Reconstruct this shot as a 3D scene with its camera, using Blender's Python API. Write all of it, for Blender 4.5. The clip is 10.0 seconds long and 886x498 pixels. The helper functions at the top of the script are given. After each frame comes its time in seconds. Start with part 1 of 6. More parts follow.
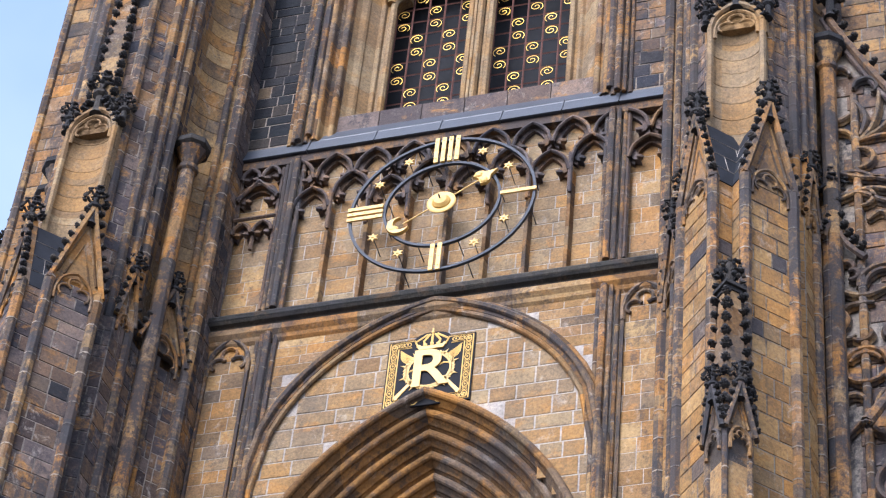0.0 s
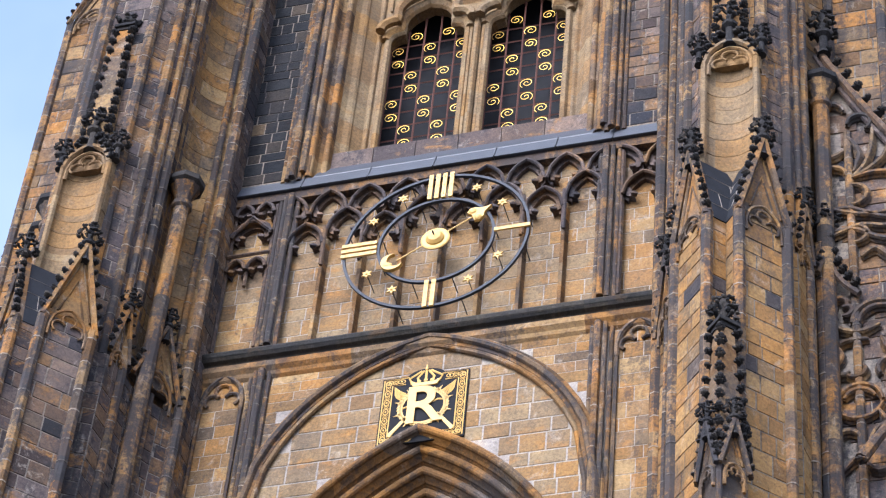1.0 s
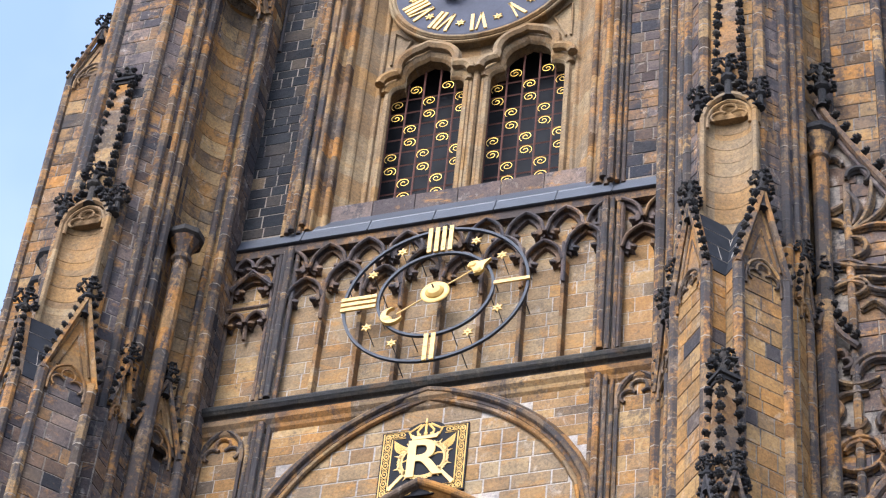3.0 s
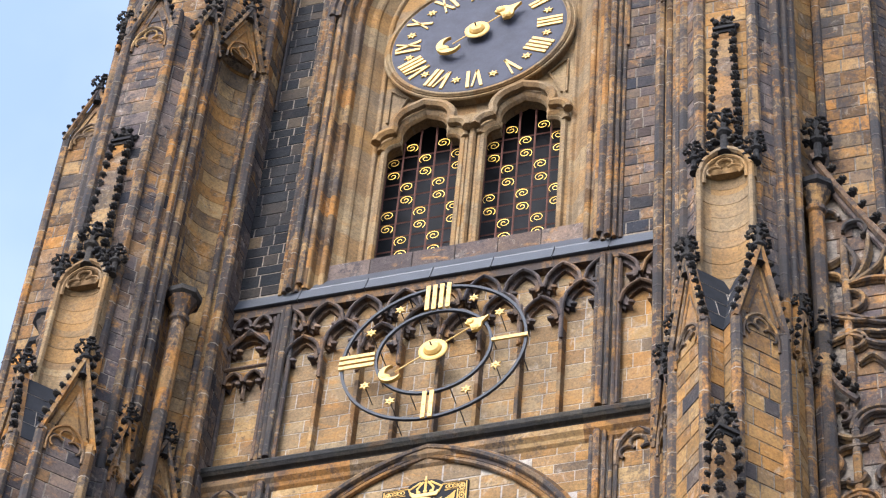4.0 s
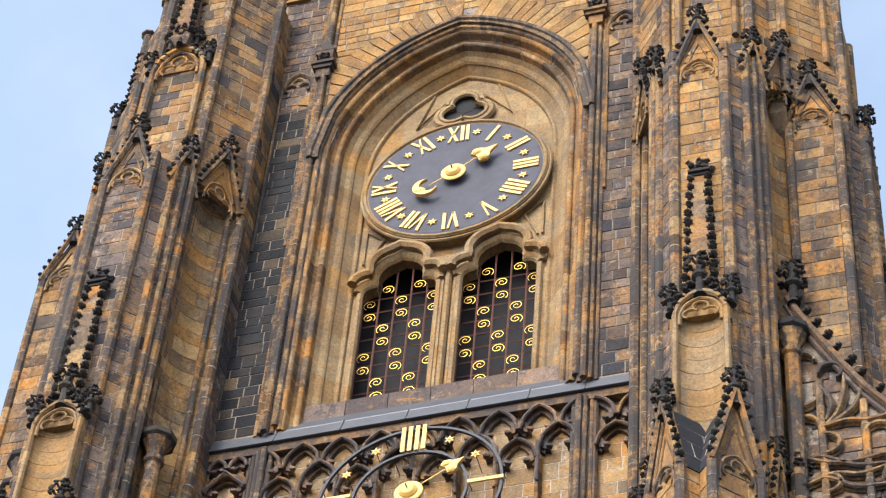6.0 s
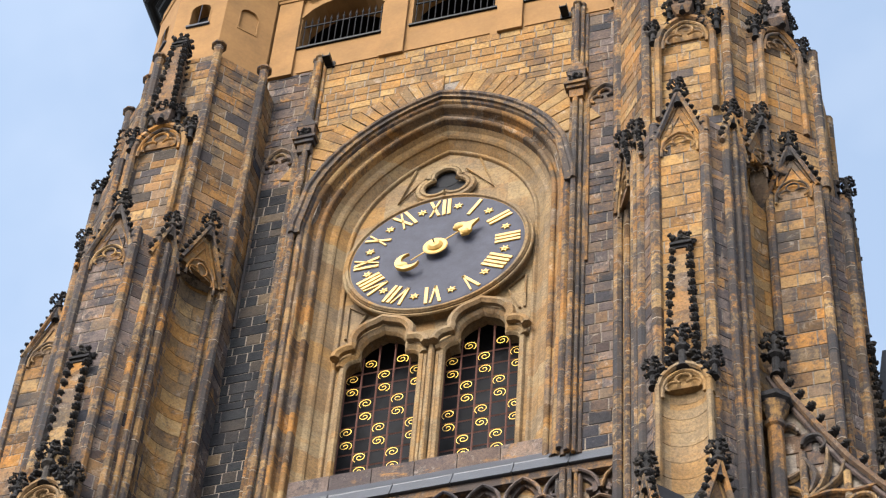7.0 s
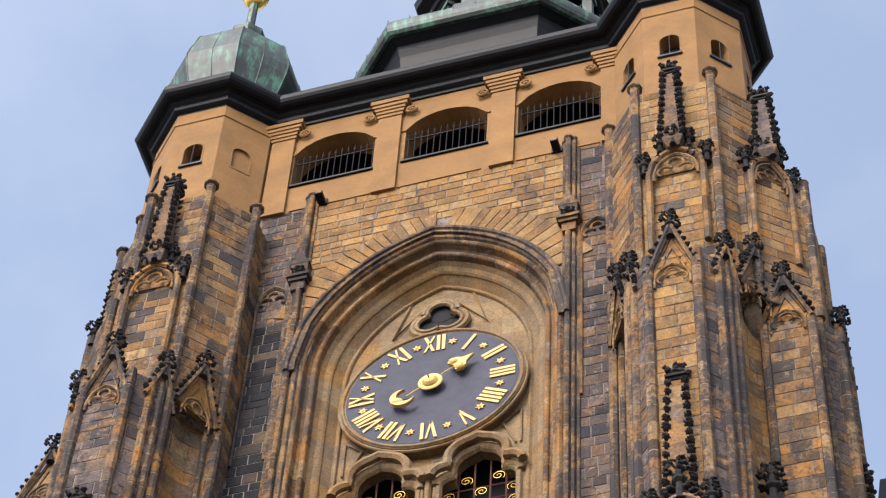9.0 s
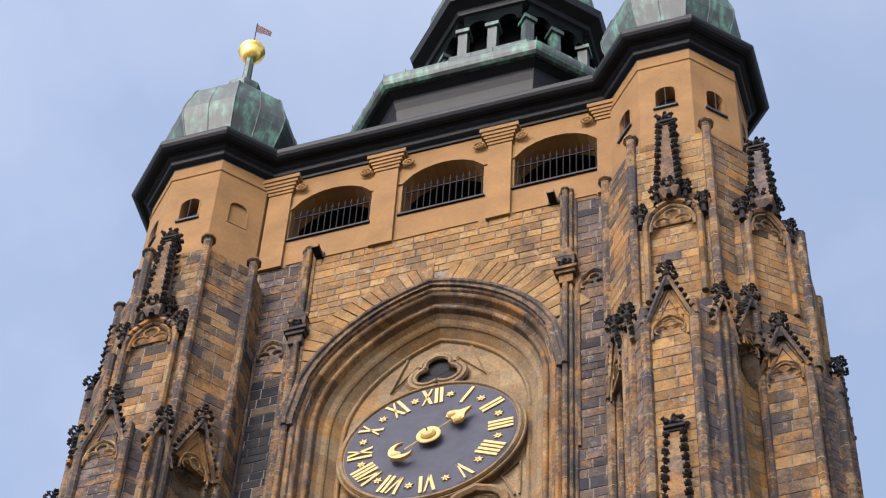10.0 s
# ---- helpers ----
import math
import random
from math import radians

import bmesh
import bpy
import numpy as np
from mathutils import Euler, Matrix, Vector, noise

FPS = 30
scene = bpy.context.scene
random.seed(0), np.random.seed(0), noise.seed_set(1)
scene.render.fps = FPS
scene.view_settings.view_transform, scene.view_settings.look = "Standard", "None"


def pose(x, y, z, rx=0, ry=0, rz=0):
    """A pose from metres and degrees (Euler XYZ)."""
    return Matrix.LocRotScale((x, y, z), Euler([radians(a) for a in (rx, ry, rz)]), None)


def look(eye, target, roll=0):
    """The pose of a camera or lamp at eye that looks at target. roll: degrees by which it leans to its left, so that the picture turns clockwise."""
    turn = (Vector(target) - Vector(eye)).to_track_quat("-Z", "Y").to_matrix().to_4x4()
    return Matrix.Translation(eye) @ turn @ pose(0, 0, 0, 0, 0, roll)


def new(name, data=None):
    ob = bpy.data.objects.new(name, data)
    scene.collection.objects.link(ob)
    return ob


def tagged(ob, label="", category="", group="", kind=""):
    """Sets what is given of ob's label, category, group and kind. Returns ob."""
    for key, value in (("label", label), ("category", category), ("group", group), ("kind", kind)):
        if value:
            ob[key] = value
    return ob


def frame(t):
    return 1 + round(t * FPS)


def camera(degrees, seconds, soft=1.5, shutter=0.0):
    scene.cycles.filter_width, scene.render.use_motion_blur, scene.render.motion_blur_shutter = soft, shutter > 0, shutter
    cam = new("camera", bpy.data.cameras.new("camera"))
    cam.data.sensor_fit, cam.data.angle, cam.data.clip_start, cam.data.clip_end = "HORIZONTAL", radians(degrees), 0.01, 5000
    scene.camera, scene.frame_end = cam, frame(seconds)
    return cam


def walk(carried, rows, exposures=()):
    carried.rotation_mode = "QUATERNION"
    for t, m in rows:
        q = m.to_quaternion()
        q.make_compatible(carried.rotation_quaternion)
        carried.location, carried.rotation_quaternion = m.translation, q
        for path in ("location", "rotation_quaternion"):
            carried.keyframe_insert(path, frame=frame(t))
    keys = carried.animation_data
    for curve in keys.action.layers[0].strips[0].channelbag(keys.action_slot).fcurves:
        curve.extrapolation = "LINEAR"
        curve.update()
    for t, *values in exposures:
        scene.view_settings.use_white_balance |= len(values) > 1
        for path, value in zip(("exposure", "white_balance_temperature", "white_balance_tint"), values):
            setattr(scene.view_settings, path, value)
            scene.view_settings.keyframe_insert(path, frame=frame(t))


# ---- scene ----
cam = camera(18.0, 10.0, soft=1.2)
EYE = (12.0, -33.0, 1.6)
ROWS = [
    (0.0, 136.548, -4.379, 15.375),
    (0.5, 137.021, -4.262, 15.390),
    (1.0, 137.302, -4.276, 15.302),
    (1.5, 137.568, -4.319, 15.213),
    (2.0, 137.818, -4.307, 15.224),
    (3.5, 138.866, -4.041, 15.539),
    (4.0, 139.538, -3.804, 15.746),
    (4.5, 140.294, -3.631, 15.811),
    (5.0, 141.036, -3.596, 15.676),
    (5.5, 141.737, -3.660, 15.369),
    (7.0, 143.979, -2.969, 15.438),
    (7.5, 144.730, -2.798, 15.498),
    (8.0, 145.441, -2.610, 15.696),
    (8.5, 146.092, -2.481, 15.930),
    (9.0, 146.720, -2.360, 16.103),
    (9.5, 147.311, -2.235, 16.254),
    (10.0, 147.792, -2.110, 16.386),
]
EXPOSURES = [(0.0, 1.70, 5850, 8), (2.0, 1.72, 5850, 7), (3.5, 1.76, 6150, 5), (5.5, 1.80, 6900, 3), (7.0, 1.71, 7050, 2), (8.5, 1.50, 7000, 6), (10.0, 1.38, 6850, 9)]
walk(cam, [(t, pose(*EYE, rx, ry, rz)) for t, rx, ry, rz in ROWS], EXPOSURES)

# ---- light ----
SUN_AZ, SUN_EL = radians(197), radians(38)     # from north, clockwise
world = bpy.data.worlds.new("sky_world")
scene.world = world
world.use_nodes = True
wn = world.node_tree
wn.nodes.clear()
sky = wn.nodes.new("ShaderNodeTexSky")
sky.sky_type = "NISHITA"
sky.sun_disc = False
sky.sun_elevation, sky.sun_rotation = SUN_EL, SUN_AZ
sky.altitude, sky.air_density, sky.dust_density, sky.ozone_density = 300, 1.0, 5.0, 1.0
back = wn.nodes.new("ShaderNodeBackground")
back.inputs["Strength"].default_value = 0.15
wout = wn.nodes.new("ShaderNodeOutputWorld")
# thin veils of cloud over the blue
sky_at = wn.nodes.new("ShaderNodeTexCoord")
veil = wn.nodes.new("ShaderNodeTexNoise")
veil.inputs["Scale"].default_value, veil.inputs["Detail"].default_value, veil.inputs["Roughness"].default_value = 4.5, 5.0, 0.55
veil_range = wn.nodes.new("ShaderNodeMapRange")
for k_, v_ in ((1, 0.36), (2, 0.68), (3, 0.22), (4, 0.66)):
    veil_range.inputs[k_].default_value = v_
grey = wn.nodes.new("ShaderNodeRGBToBW")
white = wn.nodes.new("ShaderNodeMix")
white.data_type, white.blend_type = "RGBA", "MULTIPLY"
white.inputs[0].default_value, white.inputs[7].default_value = 1.0, (1.66, 1.84, 2.42, 1)
veiled = wn.nodes.new("ShaderNodeMix")
veiled.data_type = "RGBA"
wn.links.new(sky_at.outputs["Generated"], veil.inputs["Vector"])
wn.links.new(veil.outputs[0], veil_range.inputs[0])
wn.links.new(sky.outputs[0], grey.inputs[0])
wn.links.new(grey.outputs[0], white.inputs[6])
wn.links.new(veil_range.outputs[0], veiled.inputs[0])
wn.links.new(sky.outputs[0], veiled.inputs[6])
wn.links.new(white.outputs[2], veiled.inputs[7])
wn.links.new(veiled.outputs[2], back.inputs[0])
wn.links.new(back.outputs[0], wout.inputs[0])
sun = new("sun", bpy.data.lights.new("sun", "SUN"))
sun.data.energy, sun.data.angle, sun.data.color = 0.68, radians(24), (1.0, 0.86, 0.66)
sun_from = Vector((math.sin(SUN_AZ) * math.cos(SUN_EL), math.cos(SUN_AZ) * math.cos(SUN_EL), math.sin(SUN_EL)))
sun.matrix_world = look(sun_from * 200, (0, 0, 0))


# ---- materials ----
def material(name):
    m = bpy.data.materials.new(name)
    m.use_nodes = True
    nt = m.node_tree
    return m, nt, nt.nodes["Principled BSDF"]


def node(nt, kind, **values):
    n = nt.nodes.new(kind)
    for k, v in values.items():
        n.inputs[k].default_value = v
    return n


def ramp(nt, source, stops):
    r = nt.nodes.new("ShaderNodeValToRGB")
    e = r.color_ramp.elements
    while len(e) < len(stops):
        e.new(0.5)
    for el, (p, c) in zip(e, stops):
        el.position, el.color = p, (*c, 1) if len(c) == 3 else c
    nt.links.new(source, r.inputs[0])
    return r.outputs[0]


def mixed(nt, a, b, fac, how="MIX"):
    m = nt.nodes.new("ShaderNodeMix")
    m.data_type, m.blend_type = "RGBA", how
    for socket, v in ((m.inputs[0], fac), (m.inputs[6], a), (m.inputs[7], b)):
        if isinstance(v, (int, float)):
            socket.default_value = v
        elif isinstance(v, tuple):
            socket.default_value = (*v, 1)
        else:
            nt.links.new(v, socket)
    return m.outputs[2]


def maths(nt, how, a, b=0.0):
    m = nt.nodes.new("ShaderNodeMath")
    m.operation = how
    for socket, v in ((m.inputs[0], a), (m.inputs[1], b)):
        if isinstance(v, (int, float)):
            socket.default_value = v
        else:
            nt.links.new(v, socket)
    return m.outputs[0]


def noisy(nt, scale, detail=4.0, rough=0.6, stretch=(1, 1, 1), warp=0.0):
    geo = nt.nodes.new("ShaderNodeNewGeometry")
    mp = nt.nodes.new("ShaderNodeMapping")
    mp.inputs["Scale"].default_value = stretch
    nt.links.new(geo.outputs["Position"], mp.inputs[0])
    n = node(nt, "ShaderNodeTexNoise", Scale=scale, Detail=detail, Roughness=rough, Distortion=warp)
    nt.links.new(mp.outputs[0], n.inputs["Vector"])
    return n.outputs[0]


def bumped(nt, shader, height, strength, distance):
    b = node(nt, "ShaderNodeBump", Strength=strength, Distance=distance)
    nt.links.new(height, b.inputs["Height"])
    nt.links.new(b.outputs[0], shader.inputs["Normal"])


def piece_random(nt):
    info = nt.nodes.new("ShaderNodeObjectInfo")
    geo = nt.nodes.new("ShaderNodeNewGeometry")
    v = maths(nt, "ADD", maths(nt, "MULTIPLY", info.outputs["Random"], 7.31), maths(nt, "MULTIPLY", geo.outputs["Random Per Island"], 5.77))
    return maths(nt, "FRACT", v)


def banded(nt, height):
    """A random value for each drum of a shaft or stone of a jamb, by height."""
    geo = nt.nodes.new("ShaderNodeNewGeometry")
    info = nt.nodes.new("ShaderNodeObjectInfo")
    sep = nt.nodes.new("ShaderNodeSeparateXYZ")
    nt.links.new(geo.outputs["Position"], sep.inputs[0])
    step = maths(nt, "FLOOR", maths(nt, "ADD", maths(nt, "MULTIPLY", sep.outputs[2], 1 / height), maths(nt, "MULTIPLY", info.outputs["Random"], 57.0)))
    side = maths(nt, "FLOOR", maths(nt, "MULTIPLY", sep.outputs[0], 0.7))
    w = nt.nodes.new("ShaderNodeTexWhiteNoise")
    w.noise_dimensions = "1D"
    nt.links.new(maths(nt, "ADD", maths(nt, "MULTIPLY", side, 17.3), step), w.inputs["W"])
    return w.outputs["Value"]


def stone(name, stops, soot=0.5, soot_shift=0.0, rough=0.9, grain=1.0, band=0.0, warm=1.0):
    """Weathered sandstone: block by block colour, soft patches, dark crust in streaks, grain."""
    m, nt, sh = material(name)
    base = ramp(nt, banded(nt, band) if band else piece_random(nt), stops)
    patch = ramp(nt, noisy(nt, 1.7, 6, 0.65), [(0.3, (0.55, 0.53, 0.55)), (0.5, (0.95, 0.95, 0.95)), (0.7, (1.36, 1.24, 1.04))])
    col = mixed(nt, base, patch, 0.7, "MULTIPLY")
    # rusty bleeding, pale bloom, coarse grain
    rust = ramp(nt, noisy(nt, 1.3, 7, 0.68, (1, 1, 1.7), 0.5), [(0.54, (0, 0, 0)), (0.64, (1, 1, 1))])
    col = mixed(nt, col, (0.235, 0.115, 0.032), maths(nt, "MULTIPLY", rust, 0.65 * warm))
    bloom = ramp(nt, noisy(nt, 3.4, 8, 0.75, (1, 1, 0.7), 0.6), [(0.56, (0, 0, 0)), (0.70, (1, 1, 1))])
    col = mixed(nt, col, (0.30, 0.26, 0.225), maths(nt, "MULTIPLY", bloom, 0.5 * warm))
    fine = ramp(nt, noisy(nt, 17, 7, 0.78), [(0.32, (0.46, 0.46, 0.49)), (0.5, (1, 1, 1)), (0.66, (1.42, 1.38, 1.28))])
    col = mixed(nt, col, fine, 0.8, "MULTIPLY")
    crust = noisy(nt, 1.1, 8, 0.75, (1, 1, 0.35), 0.4)
    crust2 = noisy(nt, 7.0, 7, 0.75)
    both = maths(nt, "ADD", maths(nt, "MULTIPLY", crust, 0.62), maths(nt, "MULTIPLY", crust2, 0.38))
    mask = ramp(nt, both, [(0.505 - soot_shift, (0, 0, 0)), (0.575 - soot_shift, (1, 1, 1))])
    col = mixed(nt, col, (0.026, 0.025, 0.028), maths(nt, "MULTIPLY", mask, soot))
    nt.links.new(col, sh.inputs["Base Color"])
    sh.inputs["Roughness"].default_value = rough
    sh.inputs["Specular IOR Level"].default_value = 0.15
    hgt = maths(nt, "ADD", noisy(nt, 9, 6, 0.7), maths(nt, "MULTIPLY", noisy(nt, 60, 4, 0.6), 0.35))
    bumped(nt, sh, hgt, 0.55 * grain, 0.05)
    return m


OCHRE = [(0.0, (0.043, 0.028, 0.017)), (0.18, (0.135, 0.070, 0.026)), (0.36, (0.192, 0.119, 0.055)), (0.5, (0.079, 0.055, 0.038)), (0.64, (0.218, 0.102, 0.026)),
         (0.76, (0.128, 0.087, 0.057)), (0.88, (0.036, 0.029, 0.025)), (1.0, (0.237, 0.151, 0.070))]
# BROWN and DARKISH: bluish stops also hold the cool shade of the left side
BROWN = [(0.0, (0.035, 0.026, 0.026)), (0.2, (0.088, 0.057, 0.038)), (0.4, (0.059, 0.047, 0.049)), (0.55, (0.139, 0.080, 0.039)), (0.68, (0.028, 0.025, 0.030)), (0.84, (0.122, 0.088, 0.072)), (1.0, (0.075, 0.060, 0.059))]
DARKISH = [(0.0, (0.014, 0.014, 0.017)), (0.25, (0.039, 0.032, 0.032)), (0.45, (0.018, 0.019, 0.026)), (0.62, (0.097, 0.069, 0.049)), (0.8, (0.028, 0.025, 0.029)), (1.0, (0.112, 0.080, 0.060))]
ASHLAR = [(0.0, (0.095, 0.064, 0.036)), (0.15, (0.166, 0.090, 0.032)), (0.3, (0.203, 0.132, 0.063)), (0.42, (0.115, 0.082, 0.055)), (0.56, (0.220, 0.110, 0.031)),
          (0.68, (0.158, 0.110, 0.064)), (0.78, (0.076, 0.055, 0.038)), (0.9, (0.185, 0.108, 0.043)), (1.0, (0.237, 0.159, 0.078))]
SOOTY = [(0.0, (0.007, 0.007, 0.009)), (0.3, (0.014, 0.015, 0.017)), (0.5, (0.008, 0.009, 0.012)), (0.66, (0.043, 0.033, 0.025)), (0.8, (0.011, 0.011, 0.013)), (0.94, (0.019, 0.018, 0.019)), (1.0, (0.098, 0.069, 0.042))]
PALE = [(0.0, (0.130, 0.079, 0.039)), (0.22, (0.171, 0.121, 0.069)), (0.42, (0.135, 0.097, 0.061)), (0.62, (0.185, 0.106, 0.041)), (0.8, (0.148, 0.101, 0.058)), (1.0, (0.189, 0.137, 0.079))]
M_BLOCK = stone("sandstone_block", ASHLAR, 0.65, -0.018, warm=1.05)
GOLDEN = [(0.0, (0.108, 0.060, 0.025)), (0.2, (0.178, 0.096, 0.035)), (0.4, (0.220, 0.133, 0.054)), (0.55, (0.141, 0.082, 0.033)), (0.7, (0.211, 0.108, 0.033)), (0.85, (0.122, 0.078, 0.041)), (1.0, (0.240, 0.151, 0.065))]
M_BLOCK_GOLDEN = stone("sandstone_block_golden", GOLDEN, 0.5, -0.02, warm=1.1)
M_BLOCK_TYMP = stone("sandstone_block_repointed", PALE, 0.4, -0.03, warm=1.0)
M_BLOCK_MID = stone("sandstone_block_streaked", OCHRE, 0.75, -0.005, warm=0.9)
M_BLOCK_WORN_SHADE = stone("sandstone_block_worn_shade", BROWN, 0.85, 0.008, warm=1.3)
M_BLOCK_DARK = stone("sandstone_block_dark", DARKISH, 0.6, 0.0, warm=0.4)
M_BLOCK_SOOT = stone("sandstone_block_sooty", SOOTY, 0.25, 0.02, warm=0.03)
M_SHAFT = stone("sandstone_shaft", OCHRE, 0.9, 0.045, band=0.55)
M_TRIM = stone("sandstone_trim", OCHRE, 0.65, 0.0, band=0.6)
M_PALE = stone("sandstone_pale", PALE, 0.18, -0.06, band=0.7, warm=0.4)
M_TRACERY = stone("sandstone_tracery", OCHRE, 0.85, 0.05)
M_CRUST = stone("black_crusted_stone", [(0.0, (0.014, 0.0135, 0.015)), (0.6, (0.022, 0.021, 0.022)), (1.0, (0.045, 0.038, 0.032))], 0.4, 0.0, 0.95, 1.4, warm=0.0)
M_CORNICE = stone("mossy_dark_stone", [(0.0, (0.022, 0.021, 0.020)), (0.6, (0.032, 0.030, 0.027)), (1.0, (0.050, 0.044, 0.036))], 0.6, 0.02, 0.9, 1.3, band=0.4, warm=0.25)
M_MORTAR_OLD = stone("old_dirty_mortar", [(0.0, (0.13, 0.110, 0.092)), (1.0, (0.19, 0.16, 0.135))], 0.85, 0.02, warm=0.3)
M_SOOT_CARVING = stone("sooty_carving", BROWN, 0.75, 0.03, warm=0.7)
M_MORTAR = stone("lime_mortar", [(0.0, (0.21, 0.185, 0.165)), (1.0, (0.255, 0.225, 0.20))], 0.35, -0.03, warm=0.2)


def plain(name, colour, rough=0.7, metal=0.0, vary=0.25, scale=3.0, bump=0.2, dist=0.02, stretch=(1, 1, 1), gloss=None):
    m, nt, sh = material(name)
    lo, hi = tuple(c * (1 - vary) for c in colour), tuple(min(1, c * (1 + vary)) for c in colour)
    n = noisy(nt, scale, 6, 0.65, stretch)
    col = ramp(nt, n, [(0.3, lo), (0.7, hi)])
    fine = ramp(nt, noisy(nt, scale * 12, 4, 0.6), [(0.3, (0.85, 0.85, 0.85)), (0.7, (1.1, 1.1, 1.1))])
    nt.links.new(mixed(nt, col, fine, 0.6, "MULTIPLY"), sh.inputs["Base Color"])
    sh.inputs["Roughness"].default_value, sh.inputs["Metallic"].default_value = rough, metal
    sh.inputs["Specular IOR Level"].default_value = gloss if gloss is not None else 0.25 if rough > 0.6 else 0.5
    bumped(nt, sh, noisy(nt, scale * 6, 5, 0.6), bump, dist)
    return m


M_RENDER = plain("ochre_lime_render", (0.165, 0.086, 0.030), 0.88, 0, 0.2, 0.9, 0.2, 0.02)
M_LEAD = plain("weathered_lead", (0.019, 0.022, 0.031), 0.5, 0.0, 0.25, 2.5, 0.25, 0.02)
M_SLATE = plain("dark_slate", (0.011, 0.012, 0.016), 0.85, 0, 0.3, 4, 0.25, 0.01, gloss=0.15)
M_EAVE = plain("dark_sheet_metal", (0.0050, 0.0056, 0.0072), 0.5, 0.0, 0.35, 1.6, 0.2, 0.02, gloss=0.11)
M_GOLD = plain("gilding", (0.80, 0.52, 0.13), 0.35, 1.0, 0.12, 6, 0.12, 0.01)
M_GOLD_PAINT = plain("gold_leaf_lettering", (0.44, 0.265, 0.062), 0.6, 0.0, 0.12, 6, 0.1, 0.01)
M_DIAL = plain("slate_blue_dial", (0.031, 0.032, 0.046), 0.75, 0, 0.25, 2.2, 0.05, 0.01)
M_IRON = plain("dark_painted_iron", (0.022, 0.025, 0.034), 0.65, 0.0, 0.3, 8, 0.1, 0.005)
M_RUST = plain("rusty_iron_bar", (0.075, 0.030, 0.022), 0.8, 0.0, 0.3, 8, 0.2, 0.005)
M_BLACK = plain("black_enamel", (0.005, 0.005, 0.007), 0.9, 0, 0.2, 5, 0.02, 0.002)
# near-black stands in for the shade inside openings
M_VOID = plain("unlit_interior", (0.009, 0.009, 0.011), 0.9, 0, 0.3, 2, 0.05, 0.01)
# near-black copper: the shade under the spire's cornices is put into its colour
M_COPPER_SHADED = plain("copper_in_shade", (0.005, 0.0065, 0.007), 0.85, 0.0, 0.4, 1.5, 0.2, 0.02, gloss=0.0)
M_GROUND = plain("grey_cobbled_ground", (0.15, 0.137, 0.12), 0.85, 0, 0.25, 0.6, 0.4, 0.05)


def copper():
    """Green patina over dark copper: long pale and dark runs down the sheets, blotches, fine grain."""
    m, nt, sh = material("green_copper_patina")
    streak = noisy(nt, 4.2, 7, 0.72, (1, 1, 0.14), 0.25)
    blotch = noisy(nt, 1.1, 5, 0.6)
    both = maths(nt, "ADD", maths(nt, "MULTIPLY", streak, 0.6), maths(nt, "MULTIPLY", blotch, 0.4))
    col = ramp(nt, both, [(0.45, (0.008, 0.012, 0.011)), (0.515, (0.016, 0.032, 0.025)), (0.56, (0.030, 0.086, 0.058)), (0.63, (0.052, 0.158, 0.104)), (0.76, (0.12, 0.25, 0.17))])
    fine = ramp(nt, noisy(nt, 22, 5, 0.7), [(0.3, (0.8, 0.8, 0.8)), (0.7, (1.15, 1.15, 1.15))])
    nt.links.new(mixed(nt, col, fine, 0.7, "MULTIPLY"), sh.inputs["Base Color"])
    sh.inputs["Roughness"].default_value, sh.inputs["Metallic"].default_value = 0.6, 0.1
    bumped(nt, sh, noisy(nt, 5, 5, 0.6), 0.25, 0.03)
    return m


M_COPPER = copper()


# ---- building helpers ----
def face_mesh(bm, verts, faces):
    vs = [bm.verts.new(v) for v in verts]
    for f in faces:
        try:
            bm.faces.new([vs[i] for i in f])
        except ValueError:
            pass
    return vs


def box(bm, x0, x1, y0, y1, z0, z1, m=None):
    p = [Vector((x, y, z)) for z in (z0, z1) for y in (y0, y1) for x in (x0, x1)]
    if m is not None:
        p = [m @ q for q in p]
    face_mesh(bm, p, [(0, 2, 3, 1), (4, 5, 7, 6), (0, 1, 5, 4), (2, 6, 7, 3), (1, 3, 7, 5), (0, 4, 6, 2)])


def prism(bm, poly, z0, z1, shrink=None, m=None):
    """A plan polygon stood up from z0 to z1; shrink = (centre, factor) tapers its top."""
    n = len(poly)
    lo = [Vector((x, y, z0)) for x, y in poly]
    hi = [Vector((x, y, z1)) for x, y in poly]
    if shrink:
        (cx, cy), k = shrink
        hi = [Vector((cx + (v.x - cx) * k, cy + (v.y - cy) * k, z1)) for v in hi]
    pts = lo + hi
    if m is not None:
        pts = [m @ p for p in pts]
    face_mesh(bm, pts, [tuple(range(n))[::-1], tuple(range(n, 2 * n))] + [(i, (i + 1) % n, n + (i + 1) % n, n + i) for i in range(n)])


def slab(bm, poly, y0, y1, m=None):
    """A polygon in x and z with thickness from y0 to y1."""
    n = len(poly)
    pts = [Vector((x, y0, z)) for x, z in poly] + [Vector((x, y1, z)) for x, z in poly]
    if m is not None:
        pts = [m @ p for p in pts]
    face_mesh(bm, pts, [tuple(range(n)), tuple(range(n, 2 * n))[::-1]] + [((i + 1) % n, i, n + i, n + (i + 1) % n) for i in range(n)])


